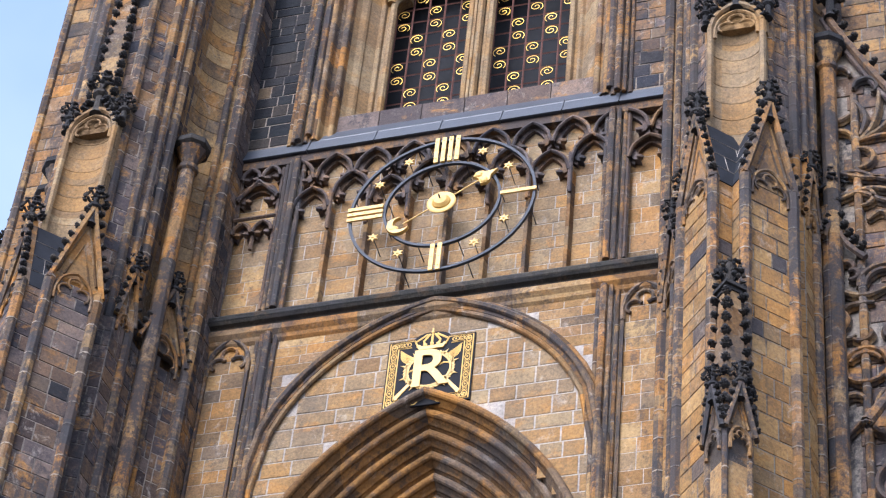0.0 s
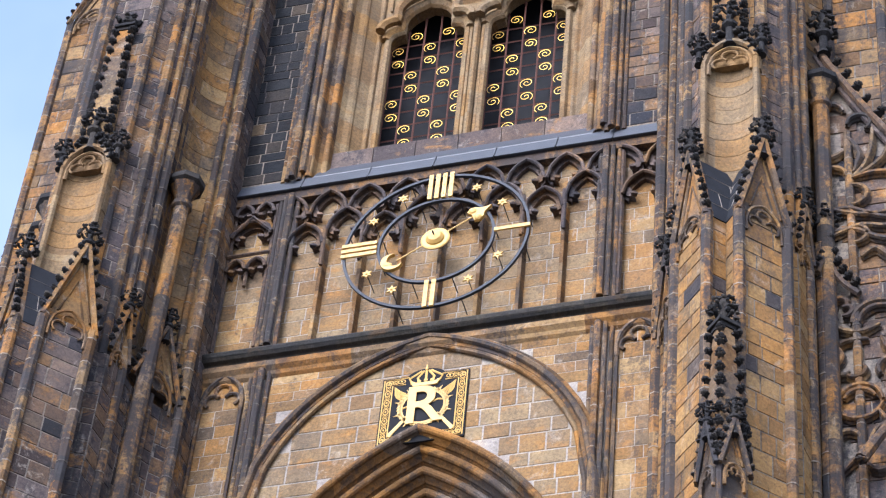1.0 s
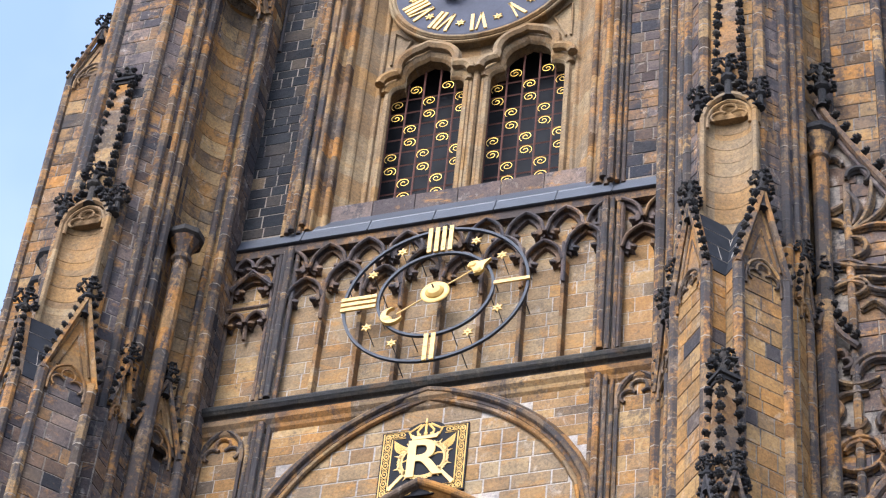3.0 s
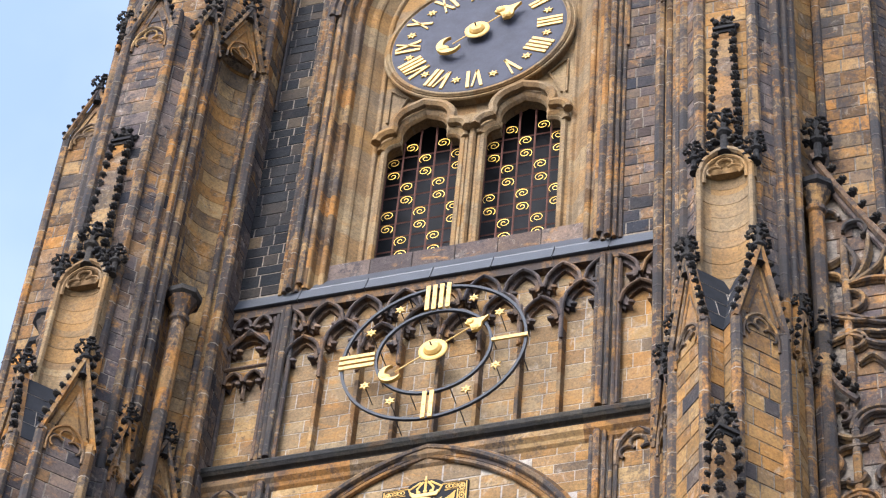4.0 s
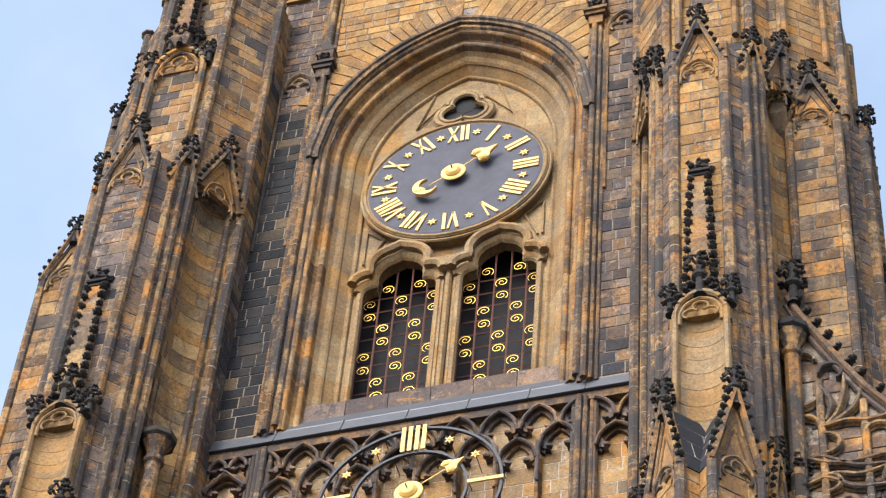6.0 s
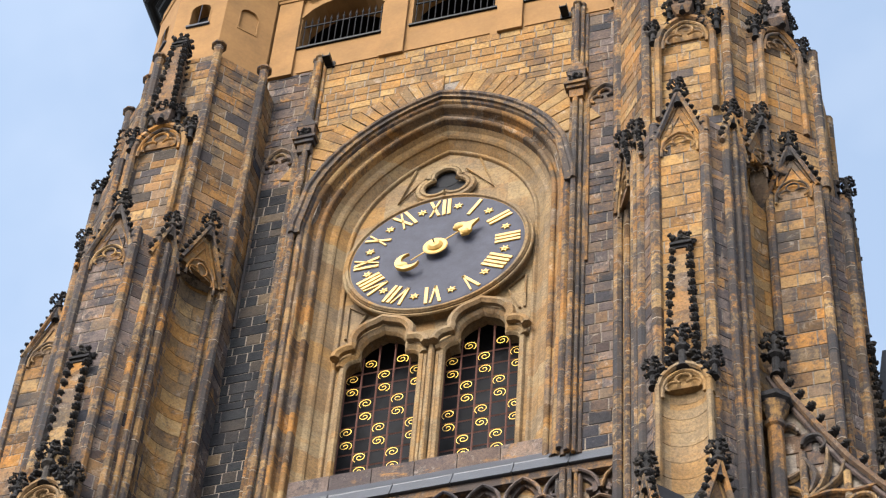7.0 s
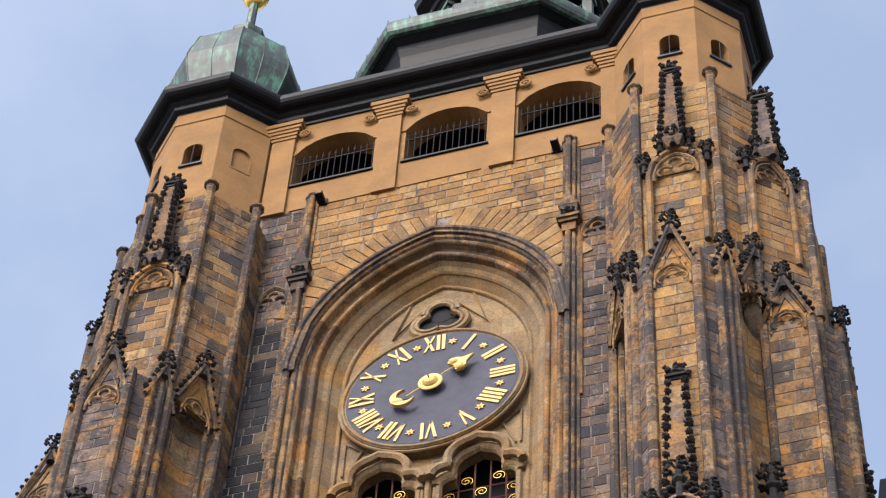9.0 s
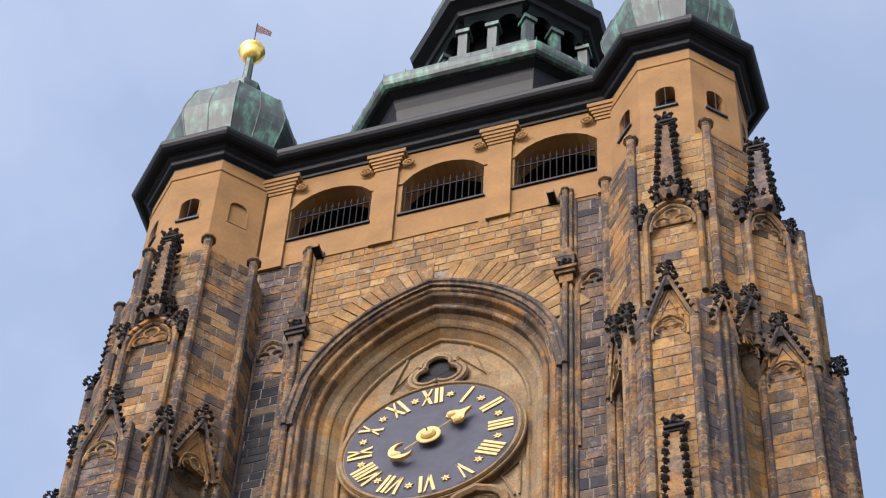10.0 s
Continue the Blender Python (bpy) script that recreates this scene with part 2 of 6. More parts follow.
def strip(bm, inner, outer, y0, y1, m=None, closed=False):
    """A band in x and z between two lines of the same count, with thickness."""
    n = len(inner)
    pts = [Vector((x, y, z)) for y in (y0, y1) for line in (inner, outer) for x, z in line]
    if m is not None:
        pts = [m @ p for p in pts]
    fs = []
    for i in range(n if closed else n - 1):
        j = (i + 1) % n
        fs += [(i, j, n + j, n + i), (2 * n + j, 2 * n + i, 3 * n + i, 3 * n + j), (j, i, 2 * n + i, 2 * n + j), (n + i, n + j, 3 * n + j, 3 * n + i)]
    if not closed:
        fs += [(0, n, 3 * n, 2 * n), (n - 1, 3 * n - 1, 4 * n - 1, 2 * n - 1)]
    face_mesh(bm, pts, fs)


def sweep(bm, path, radius, sides=6, closed=False, normal=(0, -1, 0), squash=1.0, cap=True):
    """A round bar along a path that lies about in the plane of that normal."""
    path = [Vector(p) for p in path]
    n, nn = len(path), Vector(normal).normalized()
    rings = []
    for i, p in enumerate(path):
        a = path[i - 1] if (i or closed) else p
        b = path[(i + 1) % n] if (i < n - 1 or closed) else p
        t = (b - a).normalized()
        s = t.cross(nn)
        s = s.normalized() if s.length > 1e-4 else Vector((1, 0, 0))
        o = s.cross(t).normalized()
        r = radius[i] if isinstance(radius, (list, tuple)) else radius
        rings.append([bm.verts.new(p + (s * math.cos(k) + o * math.sin(k) * squash) * r) for k in (2 * math.pi * q / sides for q in range(sides))])
    for i in range(n if closed else n - 1):
        a, b = rings[i], rings[(i + 1) % n]
        for q in range(sides):
            bm.faces.new((a[q], a[(q + 1) % sides], b[(q + 1) % sides], b[q]))
    if cap and not closed:
        bm.faces.new(rings[0][::-1])
        bm.faces.new(rings[-1])


def lathe(bm, centre, profile, sides=12, turn=0.0, m=None):
    """Rings of (radius, z) about an upright axis."""
    cx, cy = centre
    rings = []
    for r, z in profile:
        ring = []
        for q in range(sides):
            a = 2 * math.pi * q / sides + turn
            p = Vector((cx + r * math.cos(a), cy + r * math.sin(a), z))
            ring.append(bm.verts.new(m @ p if m is not None else p))
        rings.append(ring)
    for a, b in zip(rings, rings[1:]):
        for q in range(sides):
            bm.faces.new((a[q], a[(q + 1) % sides], b[(q + 1) % sides], b[q]))
    bm.faces.new(rings[0][::-1])
    bm.faces.new(rings[-1])


def lump(bm, c, r, squash=(1, 1, 1), seed=0, rough=0.25, sub=1):
    out = bmesh.ops.create_icosphere(bm, subdivisions=sub, radius=1.0)
    rnd = random.Random(seed)
    for v in out["verts"]:
        k = r * (1 + rnd.uniform(-rough, rough))
        v.co = Vector(c) + Vector((v.co.x * squash[0], v.co.y * squash[1], v.co.z * squash[2])) * k


def mesh_of(bm, name, mat, smooth=False):
    bmesh.ops.recalc_face_normals(bm, faces=bm.faces[:])
    me = bpy.data.meshes.new(name)
    bm.to_mesh(me)
    bm.free()
    me.materials.append(mat)
    if smooth:
        for p in me.polygons:
            p.use_smooth = True
    return me


def part(name, bm, mat, parent=None, label="", smooth=False):
    ob = new(name, mesh_of(bm, name, mat, smooth))
    if parent is not None:
        ob.parent = parent
    if label:
        tagged(ob, label)
    return ob


def shared(name, me, parent, m):
    ob = new(name, me)
    ob.parent = parent
    ob.matrix_basis = m
    return ob


def empty(name, at=(0, 0, 0), label="", category="", group="", kind=""):
    ob = new(name)
    ob.location = at
    ob.empty_display_size = 0.2
    return tagged(ob, label, category, group, kind)


def bm_new():
    return bmesh.new()


def pointed(s, rise, z, n=10, c=None):
    """Left half then right half of a pointed arch of half span s and that rise over z."""
    R = (s * s + rise * rise) / (2 * s)
    cc = R - s
    left = []
    for i in range(n + 1):
        x = -s + s * i / n * 1.0
        left.append((x, z + math.sqrt(max(0.0, R * R - (abs(x) + cc) ** 2))))
    return left + [(-x, q) for x, q in left[-2::-1]]


def offset_line(line, d):
    """The line moved by d to its left-hand side in x and z."""
    out = []
    for i, p in enumerate(line):
        a, b = line[max(0, i - 1)], line[min(len(line) - 1, i + 1)]
        tx, tz = b[0] - a[0], b[1] - a[1]
        l = math.hypot(tx, tz) or 1
        out.append((p[0] - tz / l * d, p[1] + tx / l * d))
    return out


# one block of stone with bevelled edges, 1 x 1 x 1, front at y = -1
def block_mesh(mat):
    bm = bm_new()
    e = 0.012
    f = [(-0.5 + e, -1, -0.5 + e * 1.4), (0.5 - e, -1, -0.5 + e * 1.4), (0.5 - e, -1, 0.5 - e * 1.4), (-0.5 + e, -1, 0.5 - e * 1.4)]
    b = [(-0.5, -0.4, -0.5), (0.5, -0.4, -0.5), (0.5, -0.4, 0.5), (-0.5, -0.4, 0.5)]
    k = [(x, 0, z) for x, _, z in b]
    face_mesh(bm, f + b + k, [(0, 1, 2, 3)] + [(i, 4 + i, 4 + (i + 1) % 4, (i + 1) % 4) for i in range(4)] + [(4 + i, 8 + i, 8 + (i + 1) % 4, 4 + (i + 1) % 4) for i in range(4)])
    return mesh_of(bm, "stone_block", mat)


BLOCKS = {}
RND = random.Random(7)


def courses(width, z0, z1, course=0.36, length=0.62, joint=0.014, inside=None, rnd=RND):
    """Rectangles (x, z, w, h) of an ashlar face of that width from z0 to z1, x from its left edge."""
    z, out = z0, []
    while z < z1 - 0.05:
        h = min(course * rnd.uniform(0.8, 1.25), z1 - z)
        if z1 - z - h < 0.12:
            h = z1 - z
        x = -rnd.uniform(0, length * 0.6)
        while x < width:
            w = length * rnd.uniform(0.55, 1.5)
            a, b = max(0, x), min(width, x + w)
            if width - b < 0.1:
                b, w = width, width - x
            if b - a > 0.05 and (inside is None or inside((a + b) / 2, z + h / 2, (b - a), h)):
                out.append(((a + b) / 2, z + h / 2, b - a - joint, h - joint))
            x += w
        z += h
    return out


def lay(parent, a, b, z0, z1, mat, course=0.36, length=0.62, proud=0.006, inside=None, joint=0.016, dark=None):
    """Blocks on the upright face from plan point a to plan point b (its outside to the right of a-b as seen from above, towards the viewer)."""
    a, b = Vector((*a, 0)), Vector((*b, 0))
    d = (b - a)
    w = d.length
    ang = math.atan2(d.y, d.x)
    turn = Matrix.Rotation(ang, 4, "Z")
    for x, z, bw, bh in courses(w, z0, z1, course, length, joint, inside):
        use = mat
        if dark and RND.random() < dark:
            use = M_BLOCK_DARK
        me = BLOCKS.get(use.name) or BLOCKS.setdefault(use.name, block_mesh(use))
        c = a + d.normalized() * x + Vector((0, 0, z))
        m = Matrix.Translation(c) @ turn @ Matrix.Diagonal((bw, proud * RND.uniform(0.75, 1.3), bh, 1))
        QUEUE.append((parent, me, m))


QUEUE = []


def lay_all(limit=300):
    """Sets the queued blocks: up to the limit as parts of their thing, the rest of each thing joined."""
    by = {}
    for parent, me, m in QUEUE:
        by.setdefault(parent, []).append((me, m))
    for parent, items in by.items():
        inv = parent.matrix_basis.inverted()
        ranked = sorted(items, key=lambda q: (q[1].translation - Vector((1.5, -3.0, 44.0))).length)
        for me, m in ranked[:limit]:
            shared("stone_block", me, parent, inv @ m)
        rest = {}
        for me, m in ranked[limit:]:
            rest.setdefault(me, []).append(inv @ m)
        for me, ms in rest.items():
            vs, fs = [], []
            co = [v.co.copy() for v in me.vertices]
            polys = [tuple(p.vertices) for p in me.polygons]
            for m in ms:
                o = len(vs)
                vs += [m @ c for c in co]
                fs += [tuple(o + i for i in p) for p in polys]
            j = bpy.data.meshes.new("masonry")
            j.from_pydata(vs, [], fs)
            j.materials.append(me.materials[0])
            tagged(shared("masonry", j, parent, Matrix()), kind="stuff")


def shaft(parent, x, y, z0, z1, r=0.075, mat=None, seg=0.55, name="shaft", sides=8, cap=False):
    """A round roll of drums with a thin ring at every joint."""
    bm = bm_new()
    rnd = random.Random(int(abs(x * 91 + y * 37 + z0 * 11)))
    z, prof = z0, []
    while z < z1 - 0.02:
        h = min(seg * rnd.uniform(0.75, 1.3), z1 - z)
        prof += [(r, z + 0.004), (r * rnd.uniform(0.96, 1.04), z + h - 0.05), (r * 1.06, z + h - 0.038), (r * 1.06, z + h - 0.010), (r, z + h - 0.004)]
        z += h
    if cap:
        prof += [(r * 1.1, z1), (r * 1.7, z1 + 0.04), (r * 1.7, z1 + 0.09), (r * 0.6, z1 + 0.13)]
    lathe(bm, (x, y), prof, sides)
    bm.faces.ensure_lookup_table()
    for k in range(len(prof) - 1):
        if k % 5 == 2 and k < len(prof) - 5:
            for q in range(sides):
                bm.faces[k * sides + q].material_index = 1
    ob = part(name, bm, mat or M_SHAFT, parent)
    ob.data.materials.append(M_MORTAR_OLD)
    return ob


# leafy knobs that are shared by all gables and pinnacles
def finial_mesh():
    bm = bm_new()
    lathe(bm, (0, 0), [(0.10, -0.5), (0.065, -0.42), (0.06, -0.12), (0.12, -0.08), (0.12, -0.02), (0.05, 0.02), (0.05, 0.4), (0.02, 0.46)], 8)
    rnd = random.Random(3)
    for k in range(4):
        a = math.pi / 2 * k + math.pi / 4
        out, side = Vector((math.cos(a), math.sin(a), 0)), Vector((-math.sin(a), math.cos(a), 0))
        for tier, (rr, z, s) in enumerate(((0.16, 0.1, 0.055), (0.11, 0.3, 0.042))):
            c = out * rr + Vector((0, 0, z))
            sweep(bm, [out * 0.03 + Vector((0, 0, z - 0.08)), out * rr * 0.7 + Vector((0, 0, z - 0.05)), c], 0.025, 5, normal=side)
            for q in range(7):
                t = 2 * math.pi * q / 7
                lump(bm, c + side * math.cos(t) * s * 1.35 + Vector((0, 0, math.sin(t) * s * 1.1)) + out * rnd.uniform(0, 0.05), s * rnd.uniform(0.5, 0.8), (1, 1, 0.8), 11 * k + tier + q, 0.35)
            lump(bm, c + out * 0.06 + Vector((0, 0, 0.03)), s * 0.8, (1, 1, 0.8), k, 0.35)
    for q in range(5):
        t = 2 * math.pi * q / 5
        lump(bm, (0.04 * math.cos(t), 0.04 * math.sin(t), 0.42), 0.038, (1, 1, 1), q, 0.35)
    lump(bm, (0, 0, 0.47), 0.04, (1, 1, 1.2), 99, 0.3)
    return mesh_of(bm, "finial", M_CRUST)


def crocket_mesh():
    bm = bm_new()
    lump(bm, (0, 0, 0), 0.042, (1.2, 1, 0.8), 1, 0.35)
    lump(bm, (0.05, 0.03, 0.01), 0.024, (1, 1, 1), 7, 0.35)
    lump(bm, (0.05, -0.03, 0.01), 0.024, (1, 1, 1), 8, 0.35)
    lump(bm, (0.055, 0, 0.03), 0.034, (1, 1, 1), 2, 0.35)
    lump(bm, (0.02, 0.04, 0.0), 0.026, (1, 1, 1), 3, 0.35)
    lump(bm, (0.02, -0.04, 0.0), 0.026, (1, 1, 1), 4, 0.35)
    return mesh_of(bm, "crocket", M_CRUST)


def leaf_cap_mesh():
    """The square leafy head of a pinnacle, broad and low."""
    bm = bm_new()
    rnd = random.Random(21)
    for k in range(8):
        a = math.pi / 4 * k
        rr = 0.25 if k % 2 else 0.19
        c = Vector((rr * math.cos(a), rr * math.sin(a), 0.06))
        for q in range(6):
            lump(bm, c + Vector((rnd.uniform(-0.05, 0.05), rnd.uniform(-0.05, 0.05), rnd.uniform(-0.06, 0.1))), rnd.uniform(0.035, 0.06), (1, 1, 0.85), 9 * k + q, 0.35)
    lathe(bm, (0, 0), [(0.12, -0.1), (0.2, 0.0), (0.2, 0.1), (0.09, 0.16), (0.07, 0.3), (0.03, 0.36)], 8)
    for q in range(5):
        lump(bm, (0.07 * math.cos(1.26 * q), 0.07 * math.sin(1.26 * q), 0.32), 0.05, (1, 1, 1), q, 0.35)
    return mesh_of(bm, "leaf_cap", M_CRUST)


FINIAL, CROCKET, LEAF_CAP = finial_mesh(), crocket_mesh(), leaf_cap_mesh()


def finial(parent, x, y, z_top, k=1.0):
    k *= 1.3
    return shared("finial", FINIAL, parent, pose(x, y, z_top - 0.5 * k, 0, 0, RND.uniform(-12, 12)) @ Matrix.Scale(k, 4))


def crockets(parent, a, b, count, k=1.0, out=0.0):
    a, b = Vector(a), Vector(b)
    side = (b - a)
    ang = math.degrees(math.atan2(-side.y, -side.x)) if abs(side.x) + abs(side.y) > 0.02 else out
    for i in range(count):
        p = a.lerp(b, (i + 0.6) / (count + 0.2))
        shared("crocket", CROCKET, parent, pose(*p, 0, RND.uniform(-25, 5), ang + RND.uniform(-15, 15)) @ Matrix.Scale(1.2 * k * RND.uniform(0.85, 1.2), 4))


def trefoil(bm, w, z_spring, rise, y, m, r=0.03, cusp=True):
    """A small pointed arch with a trefoil head as a roll moulding in the local plane y, mapped by m."""
    line = pointed(w / 2, rise, z_spring, 6)
    line = [(-w / 2, z_spring - 0.25)] + line + [(w / 2, z_spring - 0.25)]
    sweep(bm, [m @ Vector((x, y, z)) for x, z in line], r, 5, normal=m.to_3x3() @ Vector((0, -1, 0)))
    if cusp:
        for cx, cz, a0, a1 in ((-0.23, 0.10, 240, 35), (0.0, 0.40, 215, -35), (0.23, 0.10, 145, -60)):
            arc = [(w * (cx + 0.19 * math.cos(radians(a0 + (a1 - a0) * q / 7))), z_spring + w * (cz + 0.19 * math.sin(radians(a0 + (a1 - a0) * q / 7))) - 0.05) for q in range(8)]
            sweep(bm, [m @ Vector((x, y, z)) for x, z in arc], r * 0.75, 5, normal=m.to_3x3() @ Vector((0, -1, 0)))


def at_face(cx, cy, deg):
    """A frame whose -y looks outward along the compass direction deg (0: -y of the world, 90: +x)."""
    return Matrix.Translation((cx, cy, 0)) @ Matrix.Rotation(radians(deg), 4, "Z")


# ---- ground and tower core ----
bm = bm_new()
face_mesh(bm, [(-1500, -1500, 0), (1500, -1500, 0), (1500, 1500, 0), (-1500, 1500, 0)], [(0, 1, 2, 3)])
tagged(part("ground", bm, M_GROUND), "grey cobbled courtyard ground at the tower's foot", "ground", kind="structure")

# side and back walls that close the tower
bm = bm_new()
box(bm, -5.6, 5.6, 11.6, 12.6, 0, 62)
tagged(part("wall_north", bm, M_BLOCK), "plain sandstone back wall of the tower", "wall", kind="structure")
for s, nm in ((-1, "wall_west"), (1, "wall_east")):
    bm = bm_new()
    box(bm, min(s * 5.6, s * 6.8), max(s * 5.6, s * 6.8), 0.6, 12.6, 0, 62)
    tagged(part(nm, bm, M_BLOCK), "weathered sandstone side wall of the tower", "wall", kind="structure")

# south wall: portal wall, arcade wall, window wall
WALL = empty("wall_south", (0, 0, 0), "weathered ochre sandstone tower front with arches", "wall", kind="structure")
HX = 4.5


def arched_wall(bm, z0, z1, line, y0, y1):
    half = [p for p in line if p[0] <= 1e-6]
    foot = half[0]
    left = [(-HX, z0), (foot[0], z0)] + half + [(0, z1), (-HX, z1)]
    slab(bm, left, y0, y1)
    slab(bm, [(-x, z) for x, z in left[::-1]], y0, y1)


bm = bm_new()
arched_wall(bm, 0, 37.4, pointed(3.02, 4.86, 29.87, 12), 0.0, 1.2)
part("portal_wall", bm, M_MORTAR, WALL)
bm = bm_new()
box(bm, -HX, HX, 0.12, 1.2, 37.4, 42.0)
part("arcade_wall", bm, M_MORTAR, WALL)
bm = bm_new()
arched_wall(bm, 42.0, 57.95, pointed(2.85, 3.9, 51.3, 12), 0.0, 1.2)
part("window_wall", bm, M_MORTAR_OLD, WALL)


def order(parent, name, s, rise, z_spring, z_foot, w, y0, y1, mat, seg=26):
    """One moulded order of an arch with its jambs."""
    line = pointed(s, rise, z_spring, 12)
    line = [(-s, z_foot + (z_spring - z_foot) * q / 8) for q in range(8)] + line + [(s, z_spring - (z_spring - z_foot) * q / 8) for q in range(1, 9)]
    out = offset_line(line, w)
    b = bm_new()
    strip(b, line, out, y0, y1)
    return part(name, b, mat, parent)


def roll(parent, name, s, rise, z_spring, z_foot, y, r, mat, sides=7):
    line = pointed(s, rise, z_spring, 14)
    line = [(-s, z_foot)] + line + [(s, z_foot)]
    b = bm_new()
    sweep(b, [(x, y, z) for x, z in line], r, sides)
    return part(name, b, mat, parent)


# great window: stepped and splayed jambs
def moulded_arch(parent, name, profile, c, z_spring, z_foot, mat, n=16):
    """A jamb and arch with one moulded profile of (half span, y); all its arcs share their centres, c beyond the middle."""
    lines = []
    for s, y in profile:
        R = s + c
        half = [(-s, z_foot), (-s, (z_foot + z_spring) / 2)]
        top = math.acos(c / R)
        half += [(c - R * math.cos(top * q / n), z_spring + R * math.sin(top * q / n)) for q in range(n + 1)]
        line = half + [(-x, z) for x, z in half[-2::-1]]
        lines.append([(x, y, z) for x, z in line])
    b = bm_new()
    rows = [[b.verts.new(p) for p in l] for l in lines]
    for a, d in zip(rows, rows[1:]):
        for q in range(len(a) - 1):
            b.faces.new((a[q], a[q + 1], d[q + 1], d[q]))
    return part(name, b, mat, parent)


def bead(s, y, r, a0, a1, n=6):
    return [(s + r * math.cos(radians(a0 + (a1 - a0) * q / n)), y + r * math.sin(radians(a0 + (a1 - a0) * q / n))) for q in range(n + 1)]


moulded_arch(WALL, "window_jamb_outer", [(2.99, -0.02)] + bead(2.9, 0.02, 0.08, -20, -200) + [(2.8, 0.16), (2.74, 0.2)] + bead(2.66, 0.2, 0.065, 0, -190) + [(2.58, 0.32)], 1.3, 51.25, 42.1, M_TRIM)
moulded_arch(WALL, "window_jamb_splay", [(2.58, 0.32), (2.5, 0.42), (2.4, 0.47), (2.36, 0.52), (2.36, 0.56), (2.2, 0.74), (2.17, 0.72)] + bead(2.13, 0.74, 0.045, 0, -180) + [(2.05, 0.86)], 1.3, 51.25, 42.1, M_PALE)
# hood over the window
order(WALL, "window_hood", 2.98, 4.06, 51.3, 51.0, 0.2, -0.2, 0.05, M_TRACERY)
roll(WALL, "window_hood_roll", 3.0, 4.0, 51.3, 42.2, -0.06, 0.075, M_SHAFT)
roll(WALL, "window_hood_roll", 3.17, 4.2, 51.3, 51.0, -0.2, 0.07, M_TRACERY)

# relieving arch over the portal, and the portal's orders
order(WALL, "relieving_arch", 3.05, 3.85, 33.0, 28, 0.12, -0.1, 0.05, M_TRACERY)
roll(WALL, "relieving_arch_roll", 3.0, 3.8, 33.0, 26, -0.06, 0.055, M_TRIM)
roll(WALL, "relieving_arch_roll", 3.17, 4.0, 33.0, 26, -0.12, 0.07, M_TRACERY)
roll(WALL, "relieving_arch_roll", 3.28, 4.12, 33.0, 26, -0.06, 0.045, M_TRIM)
profile = [(3.14, 0.0)]
for i in range(6):
    s, y = 3.1 - 0.25 * i, -0.14 + 0.24 * i
    profile += bead(s - 0.06, y + 0.02, 0.075, 0, -200) + [(s - 0.17, y + 0.12), (s - 0.2, y + 0.16), (s - 0.2, y + 0.2)]
moulded_arch(WALL, "portal_arch", profile, 2.4, 29.87, 22.0, M_TRIM, 18)
# near-black sheet in place of the portal's unlit depth
bm = bm_new()
box(bm, -1.9, 1.9, 1.35, 1.5, 20, 34)
part("portal_back", bm, M_VOID, WALL)


# ---- corner buttresses ----
def coved(a, b, depth, n=7):
    """Points from a to b along a hollow curve."""
    a, b = Vector(a), Vector(b)
    d = b - a
    nrm = Vector((-d.y, d.x)).normalized()
    out = []
    for i in range(1, n):
        t = i / n
        p = a.lerp(b, t) + nrm * depth * math.sin(math.pi * t) ** 0.8
        out.append((p.x, p.y))
    return out


def half_plan(stage):
    """Right half of the plan, from the wall to the tip, as (u, w)."""
    if stage == 0:
        return [(1.75, 0.3), (1.71, 1.13)] + coved((1.71, 1.13), (1.07, 2.4), 0.14, 4) + [(1.07, 2.4), (1.0, 2.85), (0.60, 3.06), (0.90, 3.38), (0.26, 4.02), (0, 3.75)]
    if stage == 1:
        return [(1.75, 0.3), (1.71, 1.13)] + coved((1.71, 1.13), (1.07, 2.4), 0.36) + [(1.07, 2.4), (1.05, 2.6), (0.87, 2.8), (0.5, 3.15)]
    if stage == 3:
        return [(1.75, 0.3), (1.6, 0.85), (0.85, 1.5)]
    return [(1.75, 0.3), (1.71, 1.2), (0.88, 2.1)]


